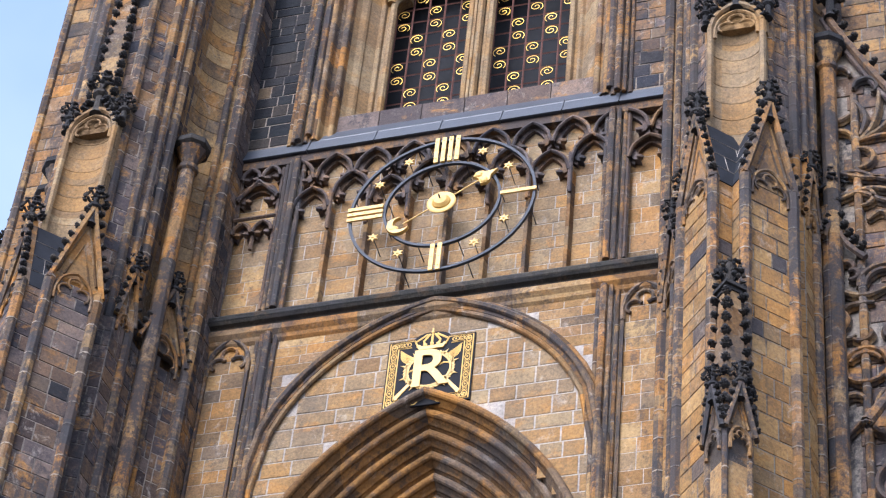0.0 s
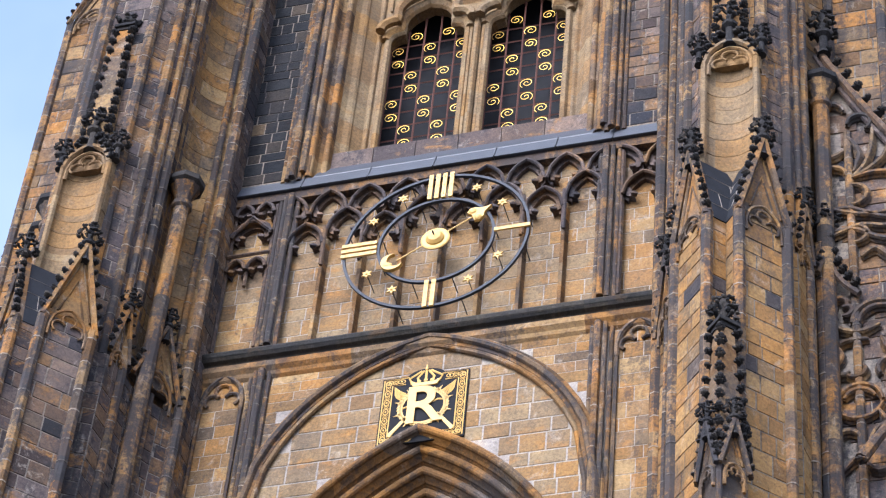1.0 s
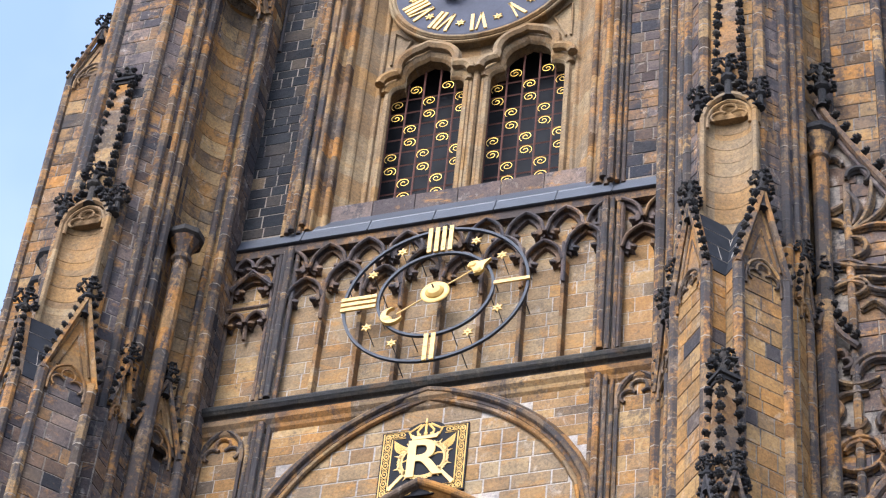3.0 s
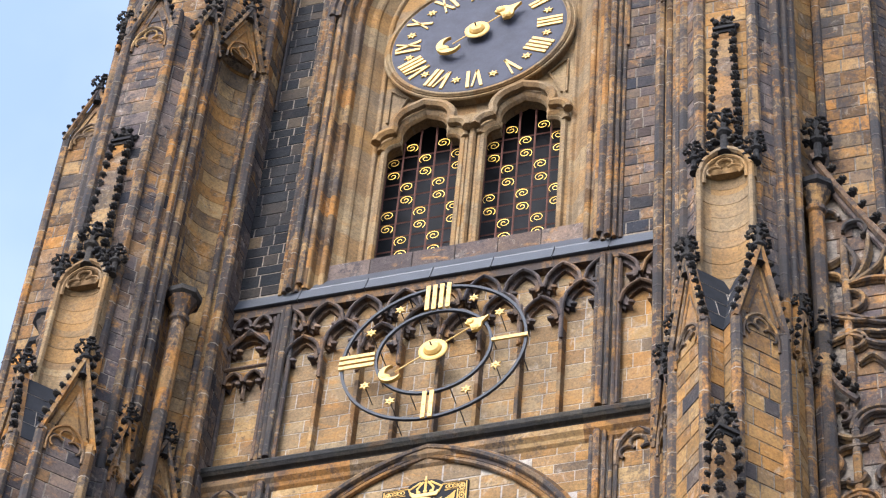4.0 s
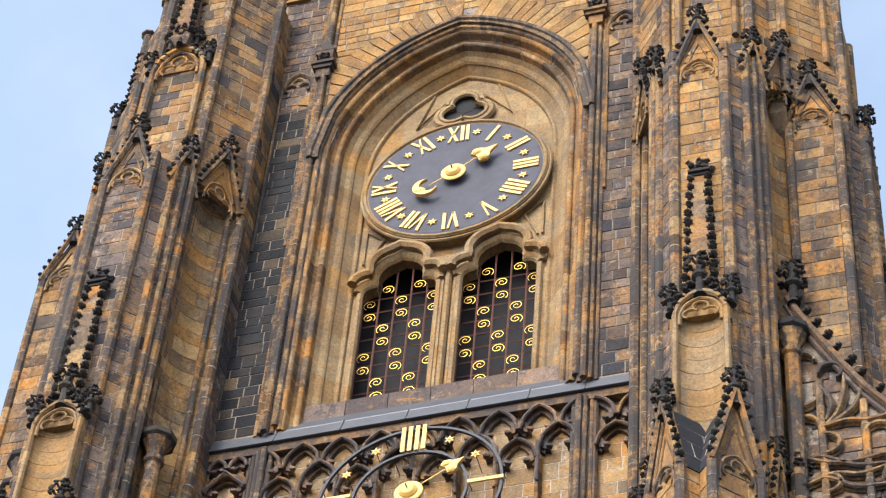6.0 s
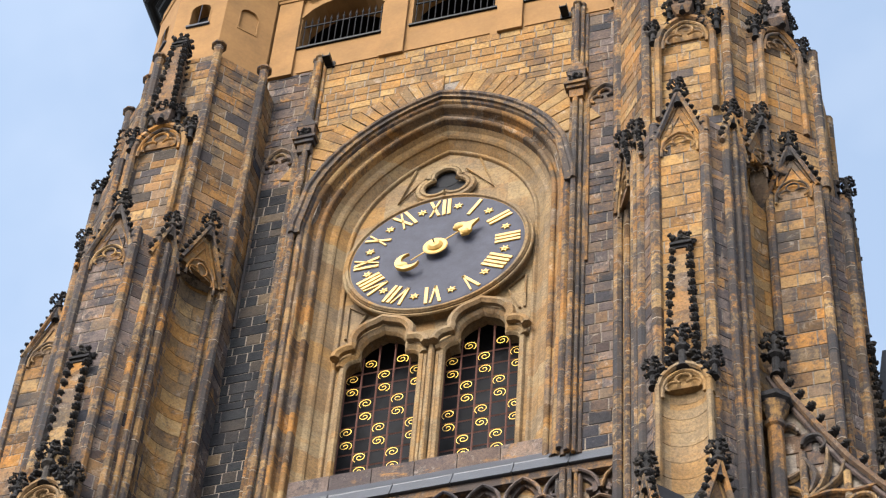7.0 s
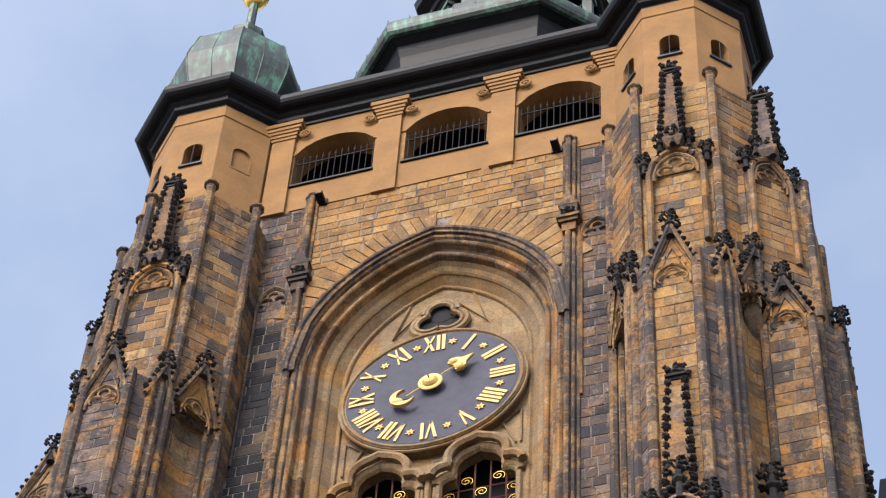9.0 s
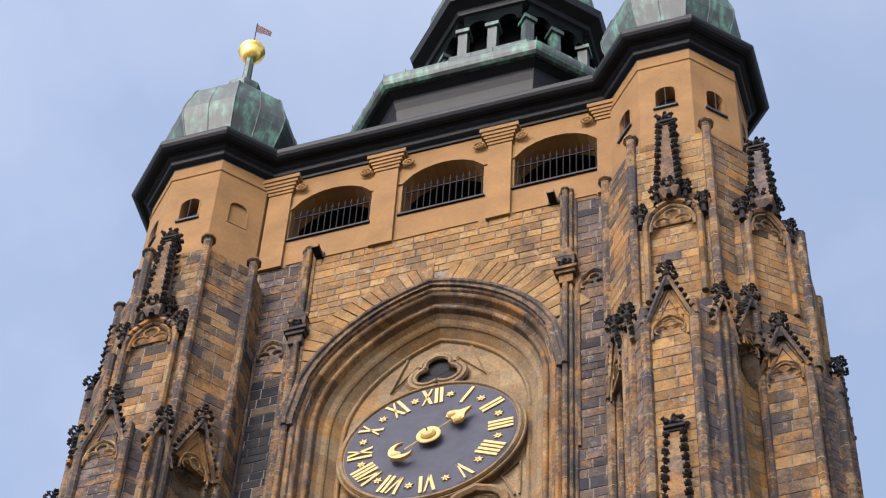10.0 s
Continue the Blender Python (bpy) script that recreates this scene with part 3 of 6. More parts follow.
def gable(parent, m, w, z0, h, depth, k=1.0, crock=5, fin=True, slate=True, foil=True):
    """A steep little gable in the local frame m: its front at y = 0, its roof running back by depth."""
    b = bm_new()
    t = 0.07 * k
    slab(b, [(-w / 2, z0), (w / 2, z0), (0, z0 + h)], 0.02, 0.12, m)
    part("gable", b, M_TRIM, parent)
    b = bm_new()
    for k2, r2 in ((0.78, 0.028), (0.5, 0.022)):
        sweep(b, [m @ Vector((-w / 2 * k2, 0.01, z0 + h * 0.12)), m @ Vector((0, 0.01, z0 + h * (0.12 + 0.86 * k2))), m @ Vector((w / 2 * k2, 0.01, z0 + h * 0.12))], r2, 5, normal=m.to_3x3() @ Vector((0, -1, 0)))
    part("gable_moulding", b, M_TRIM, parent)
    b = bm_new()
    for s in (-1, 1):
        sweep(b, [m @ Vector((s * (w / 2 + 0.03), -0.06, z0 - 0.06)), m @ Vector((0, -0.06, z0 + h + 0.03))], t * 0.8, 5, normal=m.to_3x3() @ Vector((0, -1, 0)))
    part("gable_coping", b, M_SHAFT, parent)
    if foil:
        b = bm_new()
        trefoil(b, w * 0.72, z0 - 0.18, w * 0.5, -0.04, m, 0.03)
        part("trefoil_arch", b, M_TRIM, parent)
    if slate:
        b = bm_new()
        slab(b, [(-w / 2, z0), (w / 2, z0), (0, z0 + h * 0.93)], 0.12, depth, m)
        roof = part("slate_roof", b, M_SLATE, parent, "dark slate roof slope")
        b = bm_new()
        for s in (-1, 1):
            foot, top = Vector((s * (w / 2 + 0.006), 0, z0)), Vector((s * 0.006, 0, z0 + h * 0.93))
            for q in range(1, 4):
                p = foot.lerp(top, q / 4)
                sweep(b, [m @ (p + Vector((0, 0.13, 0))), m @ (p + Vector((0, depth, 0)))], 0.007, 4, normal=(0, 0, 1))
                y = depth * (0.35 + 0.3 * (q % 2))
                sweep(b, [m @ (p + Vector((0, y, 0))), m @ (foot.lerp(top, (q - 1) / 4) + Vector((0, y, 0)))], 0.007, 4, normal=m.to_3x3() @ Vector((0, 1, 0)))
        part("slate_joint", b, M_MORTAR, roof)
    for s in (-1, 1):
        crockets(parent, m @ Vector((s * (w / 2 + 0.06), -0.06, z0)), m @ Vector((s * 0.05, -0.06, z0 + h)), crock, 0.95 * k)
    if fin:
        p = m @ Vector((0, -0.04, z0 + h))
        finial(parent, p.x, p.y, z0 + h + 0.55 * k, 0.75 * k)


def spirelet(parent, x, y, z0, z1, w, deg=45, mat=None, flat=True):
    """A stout four-sided pinnacle: crockets stepping up its arrises, a moulded cap and a leafy head."""
    b = bm_new()
    q = [(x + w / 2 * math.cos(radians(deg + 90 * i)) * 1.414, y + w / 2 * math.sin(radians(deg + 90 * i)) * 1.414) for i in range(4)]
    zt = z1 - 0.42
    prism(b, q, z0, zt, ((x, y), 0.52))
    prism(b, [(x + (px - x) * 0.6, y + (py - y) * 0.6) for px, py in q], z0 - 0.2, z0, ((x, y), 1 / 0.6))
    spire = part("spire", b, mat or M_TRIM, parent)
    n = max(4, int((zt - z0) / 0.27))
    for px, py in q:
        a = math.degrees(math.atan2(py - y, px - x))
        for i in range(n):
            t = (i + 0.5) / n
            c = Vector((px, py, z0)).lerp(Vector((x + (px - x) * 0.52, y + (py - y) * 0.52, zt)), t)
            shared("crocket", CROCKET, parent, pose(*c, 0, RND.uniform(-30, 0), a + RND.uniform(-15, 15)) @ Matrix.Scale(RND.uniform(1.25, 1.65), 4))
    b = bm_new()
    k = w * 0.56
    for hw, lo, hi in ((k * 0.62, zt - 0.05, zt + 0.02), (k * 0.82, zt + 0.02, zt + 0.09), (k * 0.58, zt + 0.09, zt + 0.16)):
        prism(b, [(x + hw * math.cos(radians(deg + 90 * i)) * 1.3, y + hw * math.sin(radians(deg + 90 * i)) * 1.3) for i in range(4)], lo, hi)
    part("collar", b, M_CRUST, spire)
    if not flat:
        finial(parent, x, y, z1 + 0.35, 0.95)
        return
    shared("leaf_cap", LEAF_CAP, parent, pose(x, y, zt + 0.2, 0, 0, deg + 45) @ Matrix.Scale(0.6 + w * 0.75, 4))


def buttress(name, O, ux, wx, label, near, less=(0.0, 0.0, 0.0)):
    """One arm of a tower corner. O: the corner's middle; ux, wx: plan directions of its width and of its outward reach."""
    O, ux, wx = Vector(O), Vector(ux), Vector(wx)
    base = empty(name, (O.x, O.y, 0), label, "buttress", "corner buttresses of the tower")

    now = [0]

    def P(u, w):
        if now[0] == 2 and O.x < 0 and wx.y < 0 and ux.x * u < 0:
            u *= 0.68      # slimmer on its outer side
        return tuple(O + ux * u + wx * (w - (less + (-0.35 if wx.x < -0.5 else 0.0,))[now[0]] * min(1.0, w / 2)))

    inner = -1 if O.x > 0 and wx.y < 0 else 0
    face_deg = math.degrees(math.atan2(wx.x, -wx.y))
    shift = Matrix.Translation((-O.x, -O.y, 0))

    ROOT = base
    stages = ((0, 0.0, 35.3), (1, 35.3, 48.5), (2, 48.5, 56.9))
    if abs(wx.x) > 0.5:
        stages = stages[:2] + ((2, 48.5, 53.7), (3, 53.7, 56.9))
    for st, z0, z1 in stages:
        now[0] = st
        half = half_plan(st)
        full = [(-u, w) for u, w in half] + [(u, w) for u, w in half[::-1]]
        if abs(half[-1][0]) < 1e-6:
            full.pop(len(half))
        pts = [P(u, w) for u, w in full]
        b = bm_new()
        prism(b, pts, z0, z1)
        part("core", b, M_MORTAR_OLD, ROOT).matrix_basis = shift
        lo = max(z0, 27.3)
        if near:
            for i in range(len(pts) - 1):
                a, c = pts[i], pts[i + 1]
                l = math.hypot(c[0] - a[0], c[1] - a[1])
                if l < 0.12:
                    continue
                mid_u = (full[i][0] + full[i + 1][0]) / 2
                hollow = st == 1 and 1.07 < abs(mid_u) < 1.71
                if hollow:
                    continue
                # left arms get worn stone with shade in its colour, and more dark blocks
                lay(ROOT, a, c, lo, z1, (M_BLOCK_GOLDEN if wx.y < 0 else M_BLOCK) if (st == 0 or abs(mid_u) < 0.6) and O.x > 0 else M_BLOCK_MID if st > 1 else M_BLOCK_WORN_SHADE, 0.34, 0.46, 0.012, dark=0.02 if O.x > 0 else 0.12, joint=0.027)
        if st == 1:
            for s in (-1, 1):
                run = [P(s * u, w) for u, w in [(1.71, 1.13)] + coved((1.71, 1.13), (1.07, 2.4), 0.36, 9) + [(1.07, 2.4)]]
                if s < 0:
                    run = run[::-1]
                z = lo
                while z < z1:
                    h = min(RND.uniform(0.34, 0.5), z1 - z)
                    cut = RND.choice((3, 4, 5, 6))
                    for piece in (run[:cut + 1], run[cut:]):
                        b = bm_new()
                        cen = sum((Vector(q) for q in run), Vector((0, 0))) / len(run)
                        back = [(q[0] + (O.x - q[0]) * 0.03, q[1] + (O.y - q[1]) * 0.03) for q in piece]
                        front = [(q[0] - (O.x - q[0]) * 0.012, q[1] - (O.y - q[1]) * 0.012) for q in piece]
                        front[0] = tuple(Vector(front[0]).lerp(Vector(front[1]), 0.03))
                        front[-1] = tuple(Vector(front[-1]).lerp(Vector(front[-2]), 0.03))
                        prism(b, front + back[::-1], z + 0.008, z + h - 0.008)
                        part("curved_stone", b, M_BLOCK, ROOT).matrix_basis = shift
                    z += h
        # rolls at the corners
        if st == 0:
            spots = [(1.71, 1.16, 0.11), (1.09, 2.42, 0.1), (0.91, 3.39, 0.1), (0.26, 4.03, 0.1), (0.62, 3.04, 0.07), (1.4, 1.75, 0.06)]
        elif st == 1:
            spots = [(1.71, 1.16, 0.11), (1.07, 2.42, 0.11), (1.5, 1.28, 0.07), (1.0, 2.66, 0.07), (0.86, 2.84, 0.09), (0.5, 3.17, 0.115)]
        else:
            spots = [(1.71, 1.22, 0.11), (0.88, 2.12, 0.11)]
        if st == 3:
            spots = [(1.6, 0.87, 0.11), (0.85, 1.52, 0.11)]
        for u, w, r in spots:
            for s in (-1, 1):
                x, y = P(s * u, w)
                top = z1 + (0.25 if z1 == 56.9 else 0)
                shaft(ROOT, x, y, lo, top, r, cap=z1 == 56.9).matrix_basis = shift

    def local(u, w, deg):
        """A frame at (u, w) that faces deg away from the arm's own direction."""
        x, y = P(u, w)
        return shift @ at_face(x, y, face_deg + deg)

    sg = 1 if ux.cross(wx) < 0 else -1

    now[0] = 0
    # lower stage: two gabled prows, side canopies
    for s in (-1, 1):
        gable(ROOT, local(s * 0.58, 3.70, sg * s * 45), 0.95, 35.25, 2.0, 1.0, 1.05, 8)
        gable(ROOT, local(s * 1.05, 2.62, sg * s * 75), 0.46, 35.5, 1.2, 0.5, 0.85)
        gable(ROOT, local(s * 1.42, 1.72, sg * s * 62), 1.05, 35.5, 1.5, 0.5, 0.9, 7, slate=False)
    now[0] = 1
    # tabernacle: hollow niche between two rolls with an ogee head
    m = local(0, 3.22, 0) @ Matrix.Diagonal((1.2, 1, 1, 1))
    z = 34.7
    while z < 40.2:
        h = min(RND.uniform(0.32, 0.46), 40.2 - z)
        k = RND.uniform(0.97, 1.03)
        hollow = [(-0.44, 0.06), (-0.43, -0.18), (-0.36, -0.2), (-0.32, -0.13), (-0.25, -0.06), (-0.13, 0.0), (0, 0.02)]
        hollow += [(-q, y) for q, y in hollow[-2::-1]]
        b = bm_new()
        prism(b, [(q * k, y) for q, y in hollow], z + 0.006, z + h - 0.006, m=m)
        part("niche_stone", b, M_PALE, ROOT)
        z += h
    b = bm_new()
    for s in (-1, 1):
        sweep(b, [m @ Vector((s * 0.38, -0.24, 35.4)), m @ Vector((s * 0.38, -0.24, 39.8))], 0.06, 6)
    line = pointed(0.38, 0.55, 39.8, 6)
    sweep(b, [m @ Vector((px, -0.25, pz)) for px, pz in line], 0.06, 6)
    slab(b, line, -0.14, 0.0, m)
    trefoil(b, 0.62, 39.75, 0.42, -0.24, m, 0.035)
    part("niche_head", b, M_PALE, ROOT)
    for s in (-1, 1):
        crockets(ROOT, m @ Vector((s * 0.44, -0.27, 39.8)), m @ Vector((s * 0.06, -0.27, 40.65)), 5, 1.25)
        p = m @ Vector((s * 0.46, -0.2, 0))
        finial(ROOT, p.x, p.y, 40.75, 0.68)
    p = m @ Vector((0, -0.25, 0))
    finial(ROOT, p.x, p.y, 41.45, 0.95)
    # attached crocketed pinnacle over the niche
    p = m @ Vector((0, 0.05, 0))
    spirelet(ROOT, p.x, p.y, 40.4, 44.5, 0.5)
    # middle stage: front gable, diagonal gables, canopies over the hollows
    gable(ROOT, local(0, 3.17, 0), 1.0, 47.75, 1.75, 1.2, 1.0, 7)
    for s in (-1, 1):
        if abs(wx.x) > 0.5 and s * ux.y < 0:
            continue
        gable(ROOT, local(s * 0.95, 2.62, sg * s * 62), 0.72, 47.9, 1.3, 0.9, 0.95)
        gable(ROOT, local(s * 1.42, 1.80, sg * s * 63), 1.1, 48.5, 1.65, 0.5, 0.95, 7, slate=False)
    now[0] = 2
    # upper stage: arched tabernacle face with pinnacle
    # the side arms show one on their slanting southern face
    faces = [(local(0, 2.14, 0), 0.6)]
    if wx.x > 0.5:
        faces = [(local(-1.38, 1.52, -sg * 47), 0.5)]
    if wx.x < -0.5:
        faces = []
    for m, hw in faces:
        b = bm_new()
        line = pointed(hw, 0.8, 53.2, 8)
        sweep(b, [m @ Vector((px, -0.1, pz)) for px, pz in [(-hw, 50.2)] + line + [(hw, 50.2)]], 0.08, 6)
        part("panel_arch", b, M_TRIM, ROOT)
        b = bm_new()
        slab(b, line, -0.015, 0.1, m)
        part("panel_head", b, M_TRIM, ROOT)
        b = bm_new()
        trefoil(b, hw * 1.6, 53.1, 0.7, -0.12, m, 0.04)
        part("trefoil_arch", b, M_TRIM, ROOT)
        for s in (-1, 1):
            crockets(ROOT, m @ Vector((s * (hw + 0.06), -0.1, 53.2)), m @ Vector((s * 0.08, -0.1, 54.2)), 6, 1.2)
            p = m @ Vector((s * (hw + 0.1), -0.1, 0))
            finial(ROOT, p.x, p.y, 54.1, 0.7)
        p = m @ Vector((0, -0.12, 0))
        spirelet(ROOT, p.x, p.y, 54.15, 57.6 if abs(wx.x) < 0.5 else 56.9, 0.46, mat=M_SOOT_CARVING)
        for s in (-1, 1):
            q = m @ Vector((s * 0.32, -0.12, 0))
            finial(ROOT, q.x, q.y, 54.75, 0.6)
        q = m @ Vector((0, -0.3, 0))
        finial(ROOT, q.x, q.y, 54.7, 0.6)
    now[0] = 1
    # round columns with eight-sided capitals in the hollows
    for s in (-1, 1):
        if s == inner:
            continue
        x, y = P(s * 1.33, 1.98)
        b = bm_new()
        lathe(b, (x, y), [(0.15, 0.0), (0.15, 39.9), (0.2, 39.95), (0.2, 40.05), (0.14, 40.1), (0.18, 40.25), (0.29, 40.5)], 10)
        part("column", b, M_SHAFT, ROOT).matrix_basis = shift
        b = bm_new()
        lathe(b, (x, y), [(0.27, 40.48), (0.36, 40.54), (0.36, 40.66), (0.12, 40.85)], 8, 0.3)
        part("capital", b, M_CRUST, ROOT).matrix_basis = shift
    return base


def free_pinnacle(x, y, z_top):
    g = empty("pinnacle", (x, y, 0), "slender crocketed sandstone pinnacle before the buttress", "pinnacle")
    b = bm_new()
    prism(b, [(-0.3, 0), (0, -0.3), (0.3, 0), (0, 0.3)], 0, z_top - 3.6)
    part("shaft_body", b, M_TRIM, g)
    for i in range(4):
        px, py = 0.3 * math.cos(radians(90 * i)), 0.3 * math.sin(radians(90 * i))
        shaft(g, px, py, 20, z_top - 3.6, 0.05)
        gable(g, Matrix.Rotation(radians(45 + 90 * i), 4, "Z") @ Matrix.Translation((0, -0.24, 0)), 0.46, z_top - 3.7, 0.95, 0.2, 0.8, 5, slate=False)
    spirelet(g, 0, 0, z_top - 3.6, z_top - 0.25, 0.44, 0, flat=False)
    return g


RIGHT_S = buttress("buttress", (6.0, 0.5), (1, 0), (0, -1), "tall stepped sandstone buttress with niches and black finials", 2)
LEFT_S = buttress("buttress", (-6.0, 0.5), (1, 0), (0, -1), "soot-streaked stepped sandstone buttress with gables and pinnacles", 1)
RIGHT_E = buttress("buttress", (6.0, 0.5), (0, 1), (1, 0), "sandstone side buttress against the sky with black finials", 1, (0.35, 0.34, -0.42))
LEFT_W = buttress("buttress", (-6.0, 0.5), (0, -1), (-1, 0), "sandstone side buttress at the tower's outer corner", 1, (0.3, 0.22, 0.1))
free_pinnacle(6.1, -3.95, 32.75)


def south_face(arm, x0, x1, y, z1):
    """The flat gabled face that a side arm turns to the yard."""
    back_ = arm.matrix_basis.inverted()
    b = bm_new()
    box(b, x0, x1, y, 0.2, 34.0, z1)
    part("core", b, M_MORTAR_OLD, arm).matrix_basis = back_
    lay(arm, (x0, y), (x1, y), 34.0, z1, M_BLOCK_MID, 0.36, 0.5, 0.012, joint=0.028)
    lay(arm, (x1, y), (x1, 0.2), 34.0, z1, M_BLOCK_WORN_SHADE, 0.36, 0.5, 0.012, joint=0.028)
    for x in (x0, x1):
        shaft(arm, x, y, 34.0, z1 + 0.05, 0.1).matrix_basis = back_
    gable(arm, back_ @ at_face((x0 + x1) / 2, y - 0.03, 0), x1 - x0, z1, 1.5, 0.8, 1.0, 7)


south_face(RIGHT_E, 7.45, 8.42, -0.9, 47.9)
# small canopy that closes the hollow beside that face
bm = bm_new()
prism(bm, [(7.12, -1.16), (7.46, -1.16), (7.46, 0.2), (7.12, 0.2)], 48.0, 48.75)
prism(bm, [(7.29, -0.48), (7.46, -0.48), (7.46, 0.2), (7.29, 0.2)], 46.9, 48.0, ((7.46, 0.2), 2.0))
part("canopy_core", bm, M_BLOCK_MID, RIGHT_E).matrix_basis = RIGHT_E.matrix_basis.inverted()
gable(RIGHT_E, RIGHT_E.matrix_basis.inverted() @ at_face(7.28, -1.2, 0), 0.56, 48.5, 1.25, 0.6, 0.85, 5, slate=False)
south_face(LEFT_W, -8.42, -7.4, -0.9, 47.2)
# crockets that climb the outer edge of the western arm
crockets(LEFT_W, (-1.86, -0.9, 56.4), (-1.9, -0.9, 53.9), 9, 1.3)
finial(LEFT_W, -1.95, -0.95, 54.3, 0.8)


# ---- gallery, turrets, roofs ----
def octagon(cx, cy, apothem, turn=22.5):
    R = apothem / math.cos(math.pi / 8)
    return [(cx + R * math.cos(radians(turn + 45 * i)), cy + R * math.sin(radians(turn + 45 * i))) for i in range(8)]


GAL = empty("gallery_wall", (0, 0, 57.9), "smooth ochre rendered gallery wall with barred arched openings", "wall", kind="structure")
sg_ = Matrix.Translation((0, 0, -57.9))
GX = (-2.83, 0.04, 2.9)


def seg_arch(cx, hw, z, rise, n=8):
    R = (hw * hw + rise * rise) / (2 * rise)
    return [(cx - hw + 2 * hw * i / n, z + math.sqrt(max(0, R * R - (-hw + 2 * hw * i / n) ** 2)) - (R - rise)) for i in range(n + 1)]


bm = bm_new()
cuts = [-4.75] + [(GX[0] + GX[1]) / 2, (GX[1] + GX[2]) / 2] + [4.75]
for i, cx in enumerate(GX):
    a, b_ = cuts[i], cuts[i + 1]
    arch = seg_arch(cx, 1.04, 60.55, 0.62)
    slab(bm, [(a, 57.9), (b_, 57.9), (b_, 59.15), (a, 59.15)], 0.0, 0.6)
    slab(bm, [(a, 59.15), (cx - 1.04, 59.15), (cx - 1.04, 60.55), (a, 60.55)], 0.0, 0.6)
    slab(bm, [(cx + 1.04, 59.15), (b_, 59.15), (b_, 60.55), (cx + 1.04, 60.55)], 0.0, 0.6)
    slab(bm, [(a, 60.55)] + arch + [(b_, 60.55), (b_, 62.6), (a, 62.6)], 0.0, 0.6)
part("render_wall", bm, M_RENDER, GAL).matrix_basis = sg_
for i, x in enumerate((-4.2, -1.42, 1.5, 4.25)):
    bm = bm_new()
    box(bm, x - 0.3, x + 0.3, -0.1, 0.002, 57.9, 61.3)
    part("pilaster", bm, M_RENDER, GAL).matrix_basis = sg_
    bm = bm_new()
    for q, (hw, z) in enumerate(((0.33, 61.3), (0.36, 61.42), (0.4, 61.54), (0.45, 61.66), (0.5, 61.8))):
        box(bm, x - hw, x + hw, -0.13 - 0.03 * q, 0.002, z, z + (0.12 if q < 4 else 0.16))
    for s in (-1, 1):
        ring = [(x + s * 0.55 + 0.13 * math.cos(a), -0.1, 61.45 + 0.13 * math.sin(a)) for a in (math.pi * 2 * k / 12 for k in range(12))]
        sweep(bm, ring, 0.035, 5, True)
        ring = [(x + s * 0.55 + 0.05 * math.cos(a), -0.1, 61.45 + 0.05 * math.sin(a)) for a in (math.pi * 2 * k / 8 for k in range(8))]
        sweep(bm, ring, 0.03, 5, True)
    part("pilaster_capital", bm, M_RENDER, GAL).matrix_basis = sg_
bm = bm_new()
for a, b_ in ((-1.1, 1.0), (-3.8, -1.75), (1.85, 3.9)):
    box(bm, a, b_, -0.03, 0.002, 57.98, 58.0)
for cx in GX:
    strip(bm, seg_arch(cx, 1.04, 60.55, 0.62), seg_arch(cx, 1.16, 60.55, 0.74), -0.04, 0.002)
part("window_trim", bm, M_RENDER, GAL).matrix_basis = sg_
for cx in GX:
    bm = bm_new()
    box(bm, cx - 1.1, cx + 1.1, -0.06, 0.3, 59.09, 59.155)
    part("sill_sheet", bm, M_EAVE, GAL).matrix_basis = sg_
bm = bm_new()
box(bm, -4.75, 4.75, 2.6, 2.7, 58.0, 62.6)
box(bm, -4.75, 4.75, 0.6, 2.7, 57.8, 58.0)
part("gallery_back", bm, M_RENDER, GAL).matrix_basis = sg_


def railing(cx):
    g = empty("iron_railing", (cx, 0.08, 59.15), "dark iron bar railing in a gallery opening", "railing", "gallery railings")
    for i in range(13):
        b = bm_new()
        x = -0.98 + 1.96 * i / 12
        sweep(b, [(x, 0, 0.02), (x, 0, 1.3)], 0.014, 5)
        lathe(b, (x, 0), [(0.01, 1.2), (0.034, 1.28), (0.012, 1.36), (0.004, 1.5)], 5)
        part("bar", b, M_BLACK, g)
    for z in (0.12, 1.1):
        b = bm_new()
        box(b, -1.02, 1.02, -0.015, 0.015, z - 0.02, z + 0.02)
        part("rail", b, M_BLACK, g)


for cx in GX:
    railing(cx)

# heavy dark eave of the main roof, between the turrets
EAVE_PROFILE = [(0.0, 61.98), (0.05, 61.99), (0.07, 62.06), (0.13, 62.09), (0.19, 62.13), (0.22, 62.2), (0.21, 62.27), (0.26, 62.3), (0.30, 62.33), (0.30, 62.38), (0.36, 62.4),
                (0.42, 62.39), (0.50, 62.41), (0.57, 62.46), (0.62, 62.54), (0.64, 62.63), (0.62, 62.72), (0.57, 62.78), (0.52, 62.8), (0.2, 62.95)]
EAVE = empty("eave_cornice", (0, 0, 62.0), "heavy dark sheet-metal eave cornice under the roof", "cornice", kind="structure")


